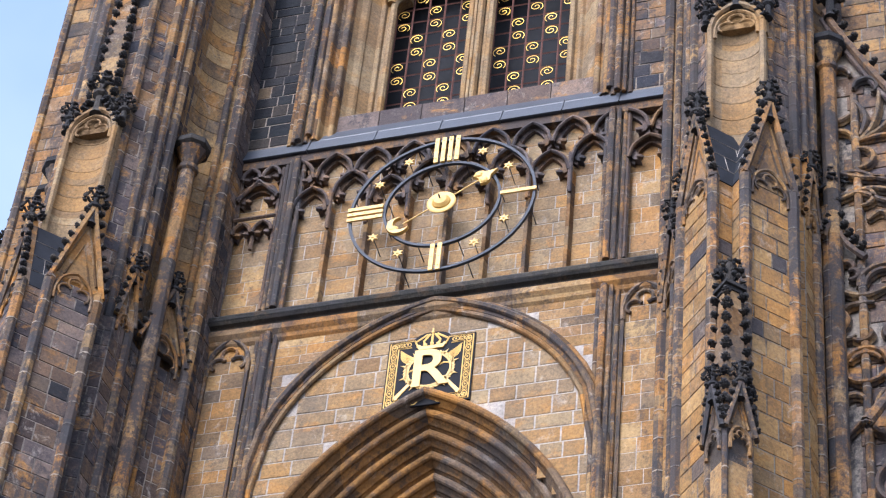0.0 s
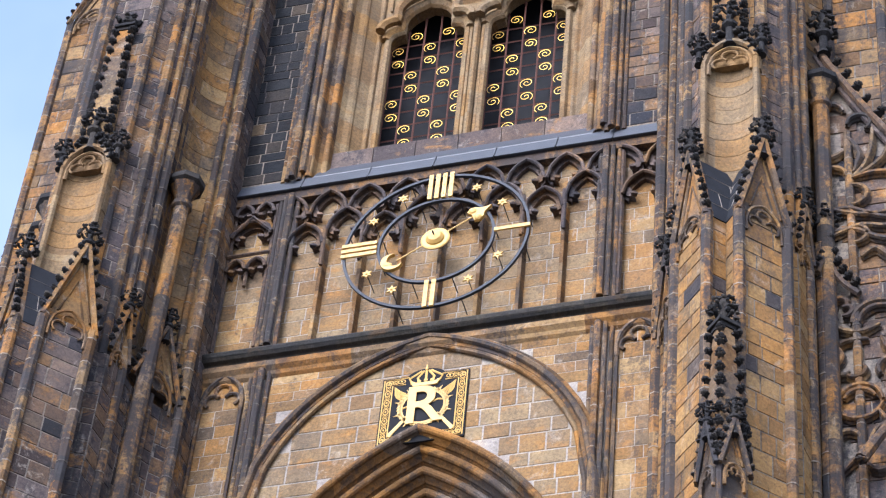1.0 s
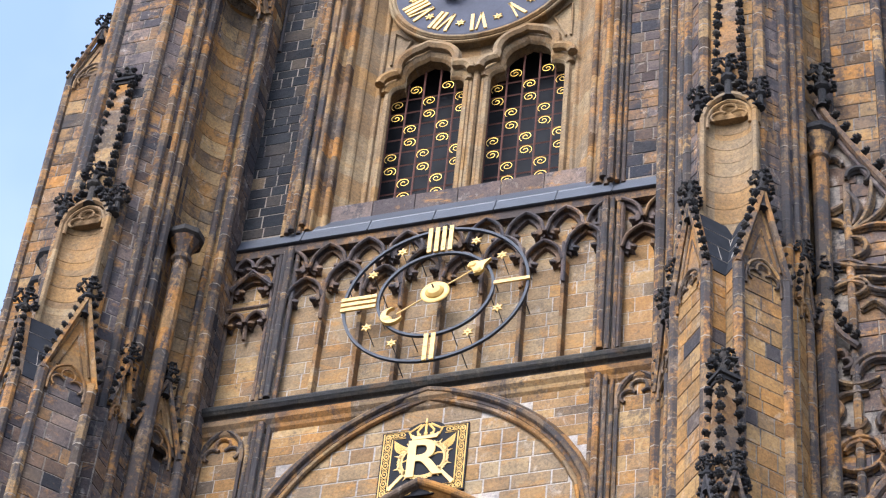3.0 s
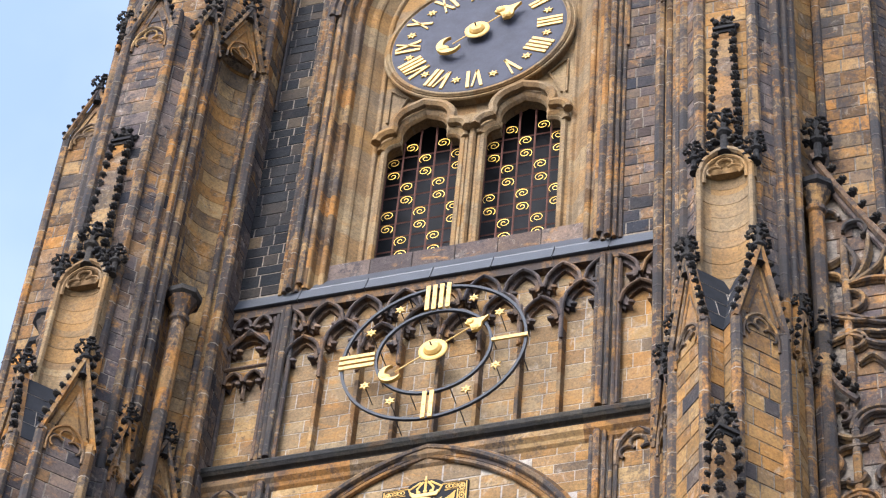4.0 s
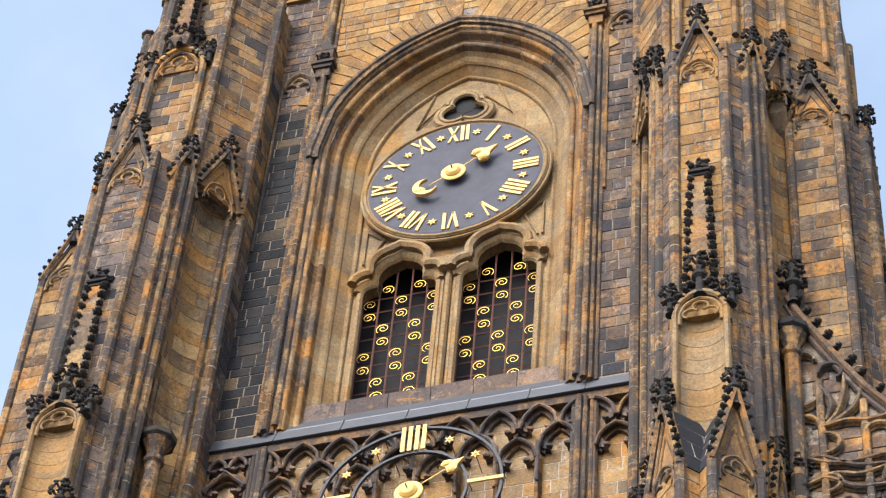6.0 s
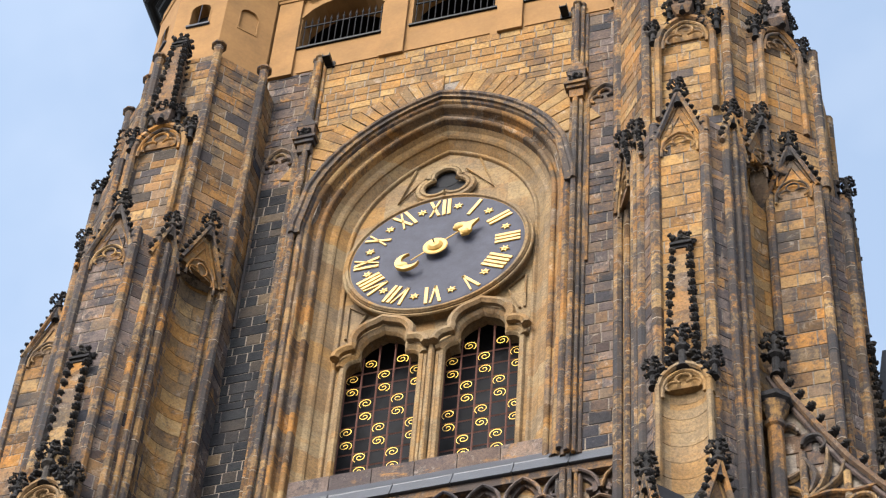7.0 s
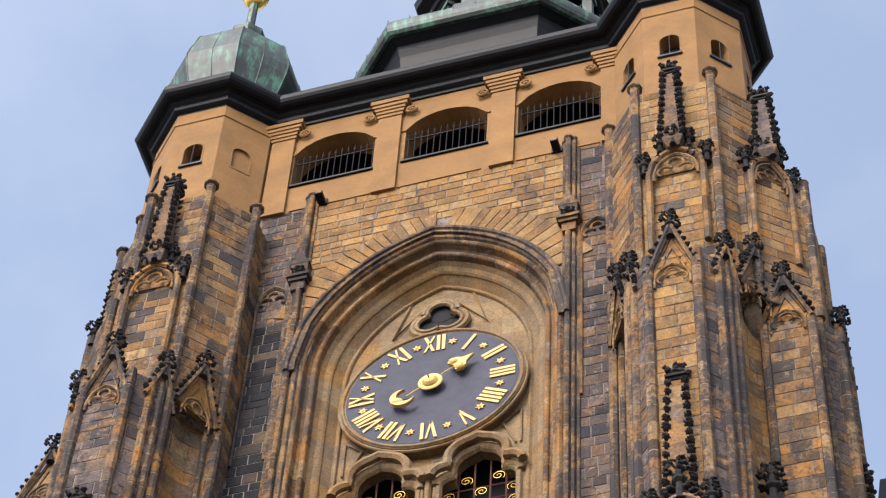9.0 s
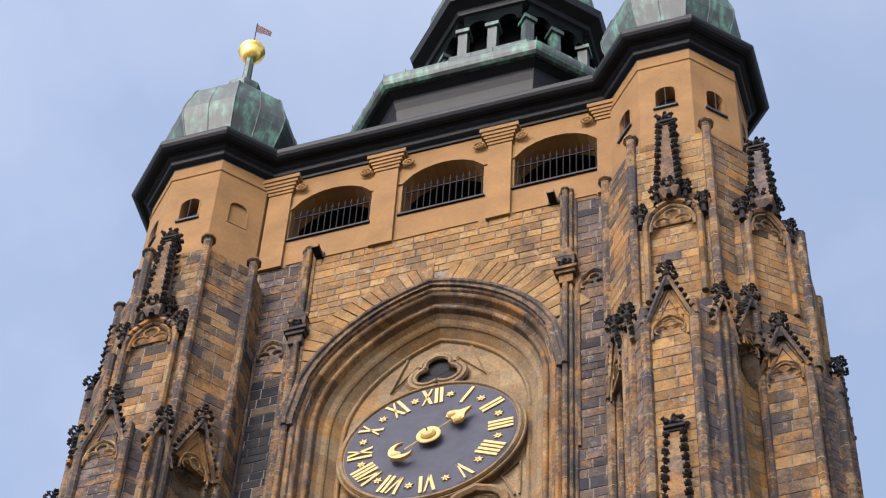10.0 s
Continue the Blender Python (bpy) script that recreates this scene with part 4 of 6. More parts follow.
def profile_run(bm, pts, profile, closed=False):
    """A moulding that follows plan points; profile (outward, z), outward to the right of the run."""
    n = len(pts)
    rings = []
    for i, p in enumerate(pts):
        a = pts[i - 1] if (i or closed) else None
        c = pts[(i + 1) % n] if (i < n - 1 or closed) else None
        dirs = [Vector((q[0] - r[0], q[1] - r[1])).normalized() for r, q in ((a, p), (p, c)) if r is not None and q is not None]
        nr = [Vector((d.y, -d.x)) for d in dirs]
        o = sum(nr, Vector((0, 0)))
        o = o / (o.length ** 2) * len(nr) if len(nr) == 2 else o
        rings.append([bm.verts.new((p[0] + o.x * d, p[1] + o.y * d, z)) for d, z in profile])
    for i in range(n if closed else n - 1):
        a, c = rings[i], rings[(i + 1) % n]
        for k in range(len(profile) - 1):
            bm.faces.new((a[k], c[k], c[k + 1], a[k + 1]))


# deck added over the gallery so that no daylight falls in from above
bm = bm_new()
box(bm, -6.6, 6.6, 0.3, 12.6, 62.62, 62.9)
tagged(part("roof_deck", bm, M_EAVE), "dark flat deck added to close the tower top and keep daylight out", "roof", kind="structure")
bm = bm_new()
profile_run(bm, [(-4.75, 0.0), (4.75, 0.0)], EAVE_PROFILE)
part("moulding", bm, M_EAVE, EAVE).matrix_basis = Matrix.Translation((0, 0, -62))


def turret(cx, label):
    g = empty("corner_turret", (cx, 0.5, 56.9), label, "turret", "corner turrets of the gallery")
    back_ = Matrix.Translation((-cx, -0.5, -56.9))
    oc = octagon(cx, 0.5, 1.56)
    b = bm_new()
    prism(b, oc, 57.2, 58.9)
    part("lower_wall", b, M_RENDER, g).matrix_basis = back_
    b = bm_new()
    prism(b, oc, 60.7, 62.6)
    part("upper_wall", b, M_RENDER, g).matrix_basis = back_
    # added core whose near-black colour stands for the unlit turret inside
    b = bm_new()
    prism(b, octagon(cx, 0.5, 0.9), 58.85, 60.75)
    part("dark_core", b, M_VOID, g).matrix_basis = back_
    b = bm_new()
    profile_run(b, octagon(cx, 0.5, 1.56), [(0.002, 61.5), (0.03, 61.52), (0.03, 61.56), (0.002, 61.58)], True)
    part("string_course", b, M_RENDER, g).matrix_basis = back_
    b = bm_new()
    profile_run(b, octagon(cx, 0.5, 1.5), EAVE_PROFILE, True)
    part("eave", b, M_EAVE, g, "dark moulded eave").matrix_basis = back_
    # small arched windows on the faces towards the yard
    for k in range(-4, 4):
        deg = 45 * k
        f = back_ @ at_face(cx, 0.5, deg) @ Matrix.Translation((0, -1.56, 0))
        hw = 1.56 * math.tan(math.pi / 8)
        head = [(0.24 * math.cos(a), 60.15 + 0.24 * math.sin(a)) for a in (math.pi / 2 * q / 5 for q in range(6))]
        b = bm_new()
        if abs(k) > 2 or (k == 1 and cx < 0):
            box(b, -hw, hw, 0.0 if abs(k) > 2 else 0.05, 0.4, 58.9, 60.7, f)
        if abs(k) <= 2:
            side = [(0, 58.9), (hw, 58.9), (hw, 60.7), (0, 60.7)] + head[::-1] + [(0.24, 59.45), (0, 59.45)]
            slab(b, side, 0.0, 0.4, f)
            slab(b, [(-x, z) for x, z in side[::-1]], 0.0, 0.4, f)
        part("wall_face", b, M_RENDER, g)
        if abs(k) > 2:
            continue
        f = back_ @ at_face(cx, 0.5, deg) @ Matrix.Translation((0, -1.56, 0))
        line = [(-0.24, 59.45), (0.24, 59.45)] + [(0.24 * math.cos(a), 60.15 + 0.24 * math.sin(a)) for a in (math.pi * q / 8 for q in range(9))]
        blind = (k == 1 and cx < 0)
        b = bm_new()
        inner = line
        strip(b, [(x * 1.02, z) for x, z in inner], [(x * 1.14, 59.9 + (z - 59.9) * 1.09) for x, z in inner], -0.015, 0.02, f, True)
        w_ = part("window", b, M_RENDER, g)
        # open windows get a near-black back as their shade, the blind one render
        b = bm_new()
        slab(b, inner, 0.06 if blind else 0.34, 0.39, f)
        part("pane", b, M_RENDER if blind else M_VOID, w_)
        if not blind:
            b = bm_new()
            box(b, -0.3, 0.3, -0.06, 0.01, 59.38, 59.45, f)
            sweep(b, [f @ Vector((0, -0.02, 59.45)), f @ Vector((0, -0.02, 60.35))], 0.012, 4)
            part("sill", b, M_IRON, w_)
    # copper dome, ball and weathervane
    b = bm_new()
    lathe(b, (cx, 0.5), [(1.4, 62.9), (1.55, 63.6), (1.84, 64.6), (1.88, 65.0), (1.82, 65.35), (1.6, 66.3), (1.54, 66.42), (0.46, 66.95), (0.32, 67.2), (0.30, 67.6), (0.36, 67.75), (0.52, 68.35), (0.53, 68.5), (0.42, 68.56), (0.2, 68.85), (0.13, 69.0), (0.12, 70.5)], 8, radians(22.5))
    dome = part("dome", b, M_COPPER, g, "green copper onion dome")
    dome.matrix_basis = back_
    b = bm_new()
    for q in range(16):
        a = radians(22.5 + 22.5 * q)
        chord = 1.0 if q % 2 == 0 else math.cos(math.pi / 8)
        sweep(b, [(cx + chord * r * math.cos(a), 0.5 + chord * r * math.sin(a), z) for r, z in ((1.55, 63.6), (1.84, 64.6), (1.88, 65.0), (1.82, 65.35), (1.6, 66.3), (1.54, 66.42), (0.47, 66.95))], 0.026 if q % 2 == 0 else 0.012, 5, normal=(math.sin(a), -math.cos(a), 0))
    part("seam", b, M_COPPER, dome)
    b = bm_new()
    lathe(b, (cx, 0.5), [(0.05, 70.4), (0.2, 70.45), (0.32, 70.68), (0.33, 70.84), (0.38, 70.87), (0.38, 70.93), (0.32, 70.97), (0.2, 71.18), (0.05, 71.25)], 16)
    part("ball", b, M_GOLD, g, "gilded ball", True).matrix_basis = back_
    b = bm_new()
    sweep(b, [(cx, 0.5, 71.25), (cx, 0.5, 72.6)], 0.02, 5)
    part("pole", b, M_IRON, g).matrix_basis = back_
    b = bm_new()
    for q in range(3):
        slab(b, [(cx + 0.03, 72.5 - 0.14 * q), (cx + 0.5, 71.85 - 0.1 * q), (cx + 0.5, 71.78 - 0.1 * q), (cx + 0.03, 72.42 - 0.14 * q)], 0.49, 0.51)
    slab(b, [(cx + 0.03, 72.5), (cx + 0.2, 72.27), (cx + 0.2, 71.85), (cx + 0.03, 72.05)], 0.485, 0.488)
    part("weathervane", b, M_RUST, g).matrix_basis = back_
    return g


turret(-6.12, "ochre octagonal corner turret with green copper dome")
turret(5.88, "ochre octagonal corner turret with green copper dome")

# main roof drum and lantern
SPIRE = empty("main_spire", (0, 5.9, 62.9), "green copper baroque spire with an arcaded lantern", "spire")
sp = Matrix.Translation((0, -5.9, -62.9))
# the drum's colour carries the shade below the projecting gutter
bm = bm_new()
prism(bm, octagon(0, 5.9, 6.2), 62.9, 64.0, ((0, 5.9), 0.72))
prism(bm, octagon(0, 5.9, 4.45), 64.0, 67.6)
part("drum", bm, M_COPPER_SHADED, SPIRE).matrix_basis = sp
bm = bm_new()
profile_run(bm, octagon(0, 5.9, 4.3), [(0.0, 65.6), (0.2, 66.2), (0.3, 66.9), (0.38, 67.1), (0.42, 67.3), (0.74, 67.48)], True)
part("drum_cornice", bm, M_EAVE, SPIRE).matrix_basis = sp
bm = bm_new()
profile_run(bm, octagon(0, 5.9, 4.3), [(0.66, 67.42), (0.75, 67.44), (0.83, 67.52), (0.87, 67.64), (0.88, 67.78), (0.86, 67.95), (0.8, 68.1), (0.7, 68.2), (0.5, 68.3), (0.0, 68.6)], True)
ring = octagon(0, 5.9, 5.16)
for a, c in zip(ring, ring[1:] + ring[:1]):
    for q in range(7):
        x, y = a[0] + (c[0] - a[0]) * q / 7, a[1] + (c[1] - a[1]) * q / 7
        sweep(bm, [(x, y, 67.62), (x, y, 68.1)], 0.012, 4)
part("copper_gutter", bm, M_COPPER, SPIRE).matrix_basis = sp
bm = bm_new()
lathe(bm, (0, 5.9), [(r / math.cos(math.pi / 8), z) for r, z in ((4.4, 68.3), (3.6, 69.2), (3.1, 70.6), (2.85, 72.4), (2.8, 72.8), (1.7, 72.9))], 8, radians(22.5))
part("lower_roof", bm, M_COPPER, SPIRE).matrix_basis = sp
# added near-black core in place of the shade within the lantern
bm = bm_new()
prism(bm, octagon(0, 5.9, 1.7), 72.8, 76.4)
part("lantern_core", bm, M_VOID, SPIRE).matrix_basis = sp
bm = bm_new()
profile_run(bm, octagon(0, 5.9, 2.3), [(0.0, 75.7), (0.25, 75.8), (0.3, 76.0), (0.62, 76.15), (0.7, 76.45), (0.2, 76.8)], True)
part("lantern_cornice", bm, M_EAVE, SPIRE).matrix_basis = sp
for k in range(8):
    f = sp @ at_face(0, 5.9, 45 * k) @ Matrix.Translation((0, -2.35, 0))
    for x in (-0.9, 0.0):
        b = bm_new()
        box(b, x - 0.14, x + 0.14, -0.14, 0.14, 72.8, 74.7, f)
        box(b, x - 0.21, x + 0.21, -0.21, 0.21, 74.7, 74.9, f)
        box(b, x - 0.19, x + 0.19, -0.19, 0.19, 72.8, 73.1, f)
        part("column", b, M_COPPER, SPIRE)
    # arches coloured near-black for the shade under the lantern's eave
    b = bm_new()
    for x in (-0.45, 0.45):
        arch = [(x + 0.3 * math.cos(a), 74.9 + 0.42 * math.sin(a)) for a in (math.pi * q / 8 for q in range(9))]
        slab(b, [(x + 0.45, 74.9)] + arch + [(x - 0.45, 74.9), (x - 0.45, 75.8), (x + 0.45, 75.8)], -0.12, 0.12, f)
    part("arch", b, M_COPPER_SHADED, SPIRE)
bm = bm_new()
lathe(bm, (0, 5.9), [(2.7, 76.7), (2.8, 77.6), (2.7, 79.2), (1.9, 81.0), (1.1, 83.0), (0.9, 86.0), (0.4, 90.0), (0.1, 96.0)], 8, radians(22.5))
part("spire_roof", bm, M_COPPER, SPIRE).matrix_basis = sp


# ---- facade: masonry, mouldings, arcade ----
def arch_z(s, rise, z, x):
    R = (s * s + rise * rise) / (2 * s)
    d = R * R - (abs(x) + R - s) ** 2
    return z + math.sqrt(d) if d > 0 and abs(x) < s else z


def between(lo, hi, slack=lambda h: 0.18):
    return lambda x0: (lambda x, z, w, h: lo(x0 + x) < z + slack(h) and z < hi(x0 + x) + 0.18)


def portal_line(x):
    return arch_z(3.05, 4.95, 29.87, x) if abs(x) < 3.05 else 20.0


def relief_line(x):
    return arch_z(3.0, 3.8, 33.0, x) if abs(x) < 3.0 else 20.0


def relief_outer(x):
    return arch_z(3.3, 4.1, 33.0, x)


def hood_line(x):
    return arch_z(3.2, 4.25, 51.3, x) if abs(x) < 3.2 else 40.0


def voussoir_line(x):
    return arch_z(4.15, 5.1, 51.3, x) if abs(x) < 3.2 else 40.0


lay(WALL, (-2.98, 0.0), (2.98, 0.0), 29.6, 37.0, M_BLOCK_TYMP, 0.36, 0.5, 0.01, between(portal_line, relief_line, lambda h: -h * 0.2)(-2.98), joint=0.032)
lay(WALL, (-3.0, 0.0), (3.0, 0.0), 33.0, 36.9, M_BLOCK, 0.22, 0.75, 0.006, between(relief_outer, lambda x: 36.9)(-3.0))
for s in (-1, 1):
    a, b = sorted((s * 3.36, s * 4.46))
    lay(WALL, (a, 0.0), (b, 0.0), 29.6, 36.9, M_BLOCK, 0.34, 0.45, 0.006)
    lay(WALL, (a, 0.0), (b, 0.0), 42.1, 53.2, M_BLOCK_SOOT if s < 0 else M_BLOCK_WORN_SHADE, 0.31, 0.42, 0.014, joint=0.028, dark=0.0 if s < 0 else 0.4)
    lay(WALL, (a, 0.0), (b, 0.0), 53.2, 57.95, M_BLOCK_WORN_SHADE, 0.33, 0.5, 0.014, dark=0.3, joint=0.03)
    a, b = sorted((s * 3.4, s * 4.24))
    lay(WALL, (a, 0.12), (b, 0.12), 37.4, 41.6, M_BLOCK, 0.36, 0.5, 0.006)
lay(WALL, (-3.2, 0.0), (3.2, 0.0), 52.0, 57.95, M_BLOCK_GOLDEN, 0.27, 0.40, 0.016, between(voussoir_line, lambda x: 57.95)(-3.2), dark=0.03, joint=0.032)
lay(WALL, (-3.0, 0.12), (3.0, 0.12), 37.4, 41.5, M_BLOCK_TYMP, 0.36, 0.46, 0.008, joint=0.022)
# slanting stones over the window's hood
inner = pointed(3.25, 4.3, 51.3, 18)
outer = offset_line(inner, 0.95)
for i in range(2, len(inner) - 3):
    if i == 18:
        continue
    q = [inner[i], inner[i + 1], outer[i + 1], outer[i]]
    if max(abs(p[0]) for p in q[:2]) > 3.3 or sum(abs(p[0]) for p in q) / 4 > 3.35:
        continue
    cx, cz = sum(p[0] for p in q) / 4, sum(p[1] for p in q) / 4
    q = [(cx + (x - cx) * 0.91, cz + (z - cz) * RND.uniform(0.84, 0.96)) for x, z in q]
    b = bm_new()
    slab(b, q, -0.05, 0.01)
    part("voussoir", b, M_BLOCK_GOLDEN, WALL)
# bundles of thin rolls beside the great arch
for s in (-1, 1):
    for dx, r, y in ((2.98, 0.05, -0.03), (3.1, 0.07, -0.12), (3.22, 0.05, -0.08), (3.33, 0.045, -0.02)):
        shaft(WALL, s * dx, y, 27.0, 36.75, r, name="wall_shaft", seg=0.9)
        shaft(WALL, s * dx, y, 37.4, 41.5, r, name="wall_shaft", seg=0.9)
    for dx, r, y in ((3.06, 0.05, -0.03), (3.17, 0.07, -0.14), (3.29, 0.05, -0.08), (3.39, 0.045, -0.02)):
        shaft(WALL, s * dx, y, 42.0, 58.2 if dx < 3.35 else 57.9, r, name="wall_shaft", seg=0.5, cap=dx < 3.35)
    # small canopy on the bundle beside the arch's top
    b = bm_new()
    for hw, d, lo, hi in ((0.16, 0.2, 54.2, 54.5), (0.22, 0.26, 54.5, 54.62), (0.27, 0.31, 54.62, 54.72), (0.2, 0.24, 54.72, 55.2)):
        slab(b, [(s * 3.2 - hw, lo), (s * 3.2 + hw, lo), (s * 3.2 + hw * 1.05, hi), (s * 3.2 - hw * 1.05, hi)], -d, -0.02)
    slab(b, [(s * 3.2 - 0.24, 55.2), (s * 3.2 + 0.24, 55.2), (s * 3.2, 55.65)], -0.25, -0.02)
    can = part("canopy", b, M_TRACERY, WALL)
    shared("leaf_cap", LEAF_CAP, can, Matrix.Translation((s * 3.2, -0.2, 54.78)) @ Matrix.Scale(0.75, 4))
    # blind panels
    for z, w, rise in ((36.15, 0.78, 0.62), (54.1, 0.74, 0.6)):
        b = bm_new()
        f = Matrix.Translation((s * 3.82, 0, 0))
        trefoil(b, w, z, rise, -0.04, f, 0.05)
        for q in (-1, 1):
            sweep(b, [f @ Vector((q * w / 2, -0.04, z - 0.2)), f @ Vector((q * w / 2, -0.04, z - 6.0))], 0.04, 5)
        part("blind_arch", b, M_TRACERY, WALL)

# dark cornice under the arcade
bm = bm_new()
profile_run(bm, [(-4.3, 0.0), (4.3, 0.0)], [(0.0, 36.96), (0.08, 36.98), (0.12, 37.03), (0.2, 37.05), (0.26, 37.11), (0.28, 37.18), (0.25, 37.23), (0.1, 37.36), (-0.12, 37.5)])
tagged(part("cornice", bm, M_CORNICE), "black weathered stone cornice below the arcade", "cornice", kind="structure")
bm = bm_new()
profile_run(bm, [(-4.3, 0.0), (4.3, 0.0)], [(0.0, 36.6), (0.06, 36.66), (0.08, 36.74), (0.15, 36.82), (0.15, 36.95), (0.0, 36.985)])
part("cornice_band", bm, M_TRIM, WALL)

# blind arcade
ARC = empty("arcade", (0, 0, 37.6), "blind arcade with soot-dark cusped tracery behind the clock", "arcade", kind="structure")
ak = Matrix.Translation((0, 0, -37.6))
BAY = 6.2 / 8
flat = (0, -1, 0)
for i in range(1, 8):
    x = -3.1 + BAY * i
    b = bm_new()
    prism(b, [(x - 0.07, 0.12), (x - 0.035, -0.04), (x + 0.035, -0.04), (x + 0.07, 0.12)], 37.45, 40.05)
    part("mullion", b, M_TRIM, ARC).matrix_basis = ak


def arc_pts(cx, cz, r, a0, a1, y, n=10):
    return [(cx + r * math.cos(radians(a0 + (a1 - a0) * q / n)), y, cz + r * math.sin(radians(a0 + (a1 - a0) * q / n))) for q in range(n + 1)]


def deep_arch(b, x, half, rise, z, skip=0):
    """A moulded head with a deep soffit, a thin front roll and two leafy cusps; skip leaves out one side."""
    line = pointed(half - 0.02, rise, z, 6)
    if skip:
        line = [p for p in line if p[0] * skip <= 0.02]
    wide = [(px * (half + 0.035) / half, pz + 0.05) for px, pz in line]
    thin = [(px * (half - 0.09) / half, pz - 0.09) for px, pz in line]
    f = Matrix.Translation((x, 0, 0))
    strip(b, line, wide, -0.1, 0.13, f)
    strip(b, thin, line, 0.02, 0.13, f)
    sweep(b, [(x + px, -0.1, pz) for px, pz in line], 0.034, 5)
    for s in (-1, 1):
        if s == skip:
            continue
        q = [(s * half * 0.92, z + rise * 0.30), (s * half * 0.80, z + rise * 0.02), (s * half * 0.42, z - rise * 0.10), (s * half * 0.46, z + rise * 0.12), (s * half * 0.62, z + rise * 0.30), (s * half * 0.72, z + rise * 0.55)]
        slab(b, q if s < 0 else q[::-1], -0.03, 0.13, f)
        lump(b, (x + s * half * 0.45, -0.04, z), 0.07, (1, 1, 0.9), 1, 0.35)


for i in range(8):
    x = -3.1 + BAY * (i + 0.5)
    tall = 0.3 if i % 2 else 0.0
    b = bm_new()
    deep_arch(b, x, BAY / 2 - 0.004 * (i % 2), 0.60, 40.0 + tall)
    if tall:
        for q in (-1, 1):
            sweep(b, [(x + q * (BAY / 2 - 0.02), -0.07, 39.4), (x + q * (BAY / 2 - 0.02), -0.1, 40.33)], 0.036, 5)
    part("arch_head", b, M_SOOT_CARVING, ARC).matrix_basis = ak
for i in range(0, 9):
    x = -3.1 + BAY * i
    b = bm_new()
    deep_arch(b, x, BAY / 2 - 0.002 - 0.004 * (i % 2), 0.62, 40.86, -1 if i == 0 else 1 if i == 8 else 0)
    sweep(b, [(x, -0.06, 39.45), (x, -0.1, 40.45)], 0.04, 5)
    part("tracery", b, M_SOOT_CARVING, ARC).matrix_basis = ak
for s in (-1, 1):
    b = bm_new()
    x = s * 3.82
    f = Matrix.Translation((x, 0, 0))
    for q in (-1, 1):
        sweep(b, [(x + q * 0.42, 0, 37.5), (x + q * 0.42, 0, 41.4)], 0.05, 5)
    if s > 0:
        deep_arch(b, x, 0.41, 0.55, 40.08)
        for q in (-1, 1):
            deep_arch(b, x + q * 0.42, 0.415, 0.6, 40.85, q)
    else:
        deep_arch(b, x, 0.41, 0.42, 40.5)
        sweep(b, [(x - 0.42, -0.1, 40.55), (x, -0.12, 41.0), (x + 0.42, -0.1, 40.55)], 0.045, 5)
        for q in (-1, 1):
            deep_arch(b, x + q * 0.205, 0.2, 0.28, 41.12)
            deep_arch(b, x + q * 0.205, 0.203, 0.28, 39.58)
        sweep(b, [(x - 0.42, -0.06, 40.02), (x + 0.42, -0.06, 40.02)], 0.04, 5)
        sweep(b, [(x, 0, 39.2), (x, 0, 39.6)], 0.04, 5)
    part("side_tracery", b, M_SOOT_CARVING, ARC).matrix_basis = ak
b = bm_new()
box(b, -4.25, 4.25, -0.07, 0.12, 41.44, 41.645)
part("top_rail", b, M_TRACERY, ARC).matrix_basis = ak

# lead-covered weathering under the great window
LEAD = empty("lead_sill", (0, 0, 41.5), "grey weathered lead sheet over the arcade", "sill", kind="structure")
lk = Matrix.Translation((0, 0, -41.5))
edges = [-4.5, -2.95, -1.6, -0.3, 0.9, 2.1, 3.2, 4.3]
for a, c in zip(edges, edges[1:]):
    b = bm_new()
    prof = [(-0.12, 41.65), (-0.15, 41.66), (0.0, 42.07), (0.0, 41.65)]
    face_mesh(b, [(a + 0.008, y, z) for y, z in prof] + [(c - 0.008, y, z) for y, z in prof], [(0, 1, 2, 3), (7, 6, 5, 4), (0, 4, 5, 1), (1, 5, 6, 2), (2, 6, 7, 3), (3, 7, 4, 0)])
    sweep(b, [(c, -0.15, 41.67), (c, 0.0, 42.11)], 0.014, 5, normal=(1, 0, 0))
    part("lead_sheet", b, M_LEAD, LEAD).matrix_basis = lk
b = bm_new()
prof = [(-0.004, 42.08), (0.29, 42.6), (0.29, 41.8), (-0.004, 41.8)]
face_mesh(b, [(-2.78, y, z) for y, z in prof] + [(2.78, y, z) for y, z in prof], [(0, 1, 2, 3), (7, 6, 5, 4), (0, 4, 5, 1), (1, 5, 6, 2), (2, 6, 7, 3), (3, 7, 4, 0)])
part("lead_sheet", b, M_LEAD, LEAD).matrix_basis = lk
for i in range(6):
    b = bm_new()
    x0 = -2.6 + 5.2 / 6 * i
    box(b, x0 + 0.008, x0 + 5.2 / 6 - 0.008, 0.3, 1.1, 42.2, 43.06)
    part("sill_stone", b, M_BLOCK_WORN_SHADE, WALL)


# ---- great window with its dial ----
WINDOW = empty("window_1", (0, 0.7, 43.0), "tall pointed stone window with two cusped dark lights", "window", kind="structure")
wk = Matrix.Translation((0, -0.7, -43.0))
LX, LW = 1.075, 0.86


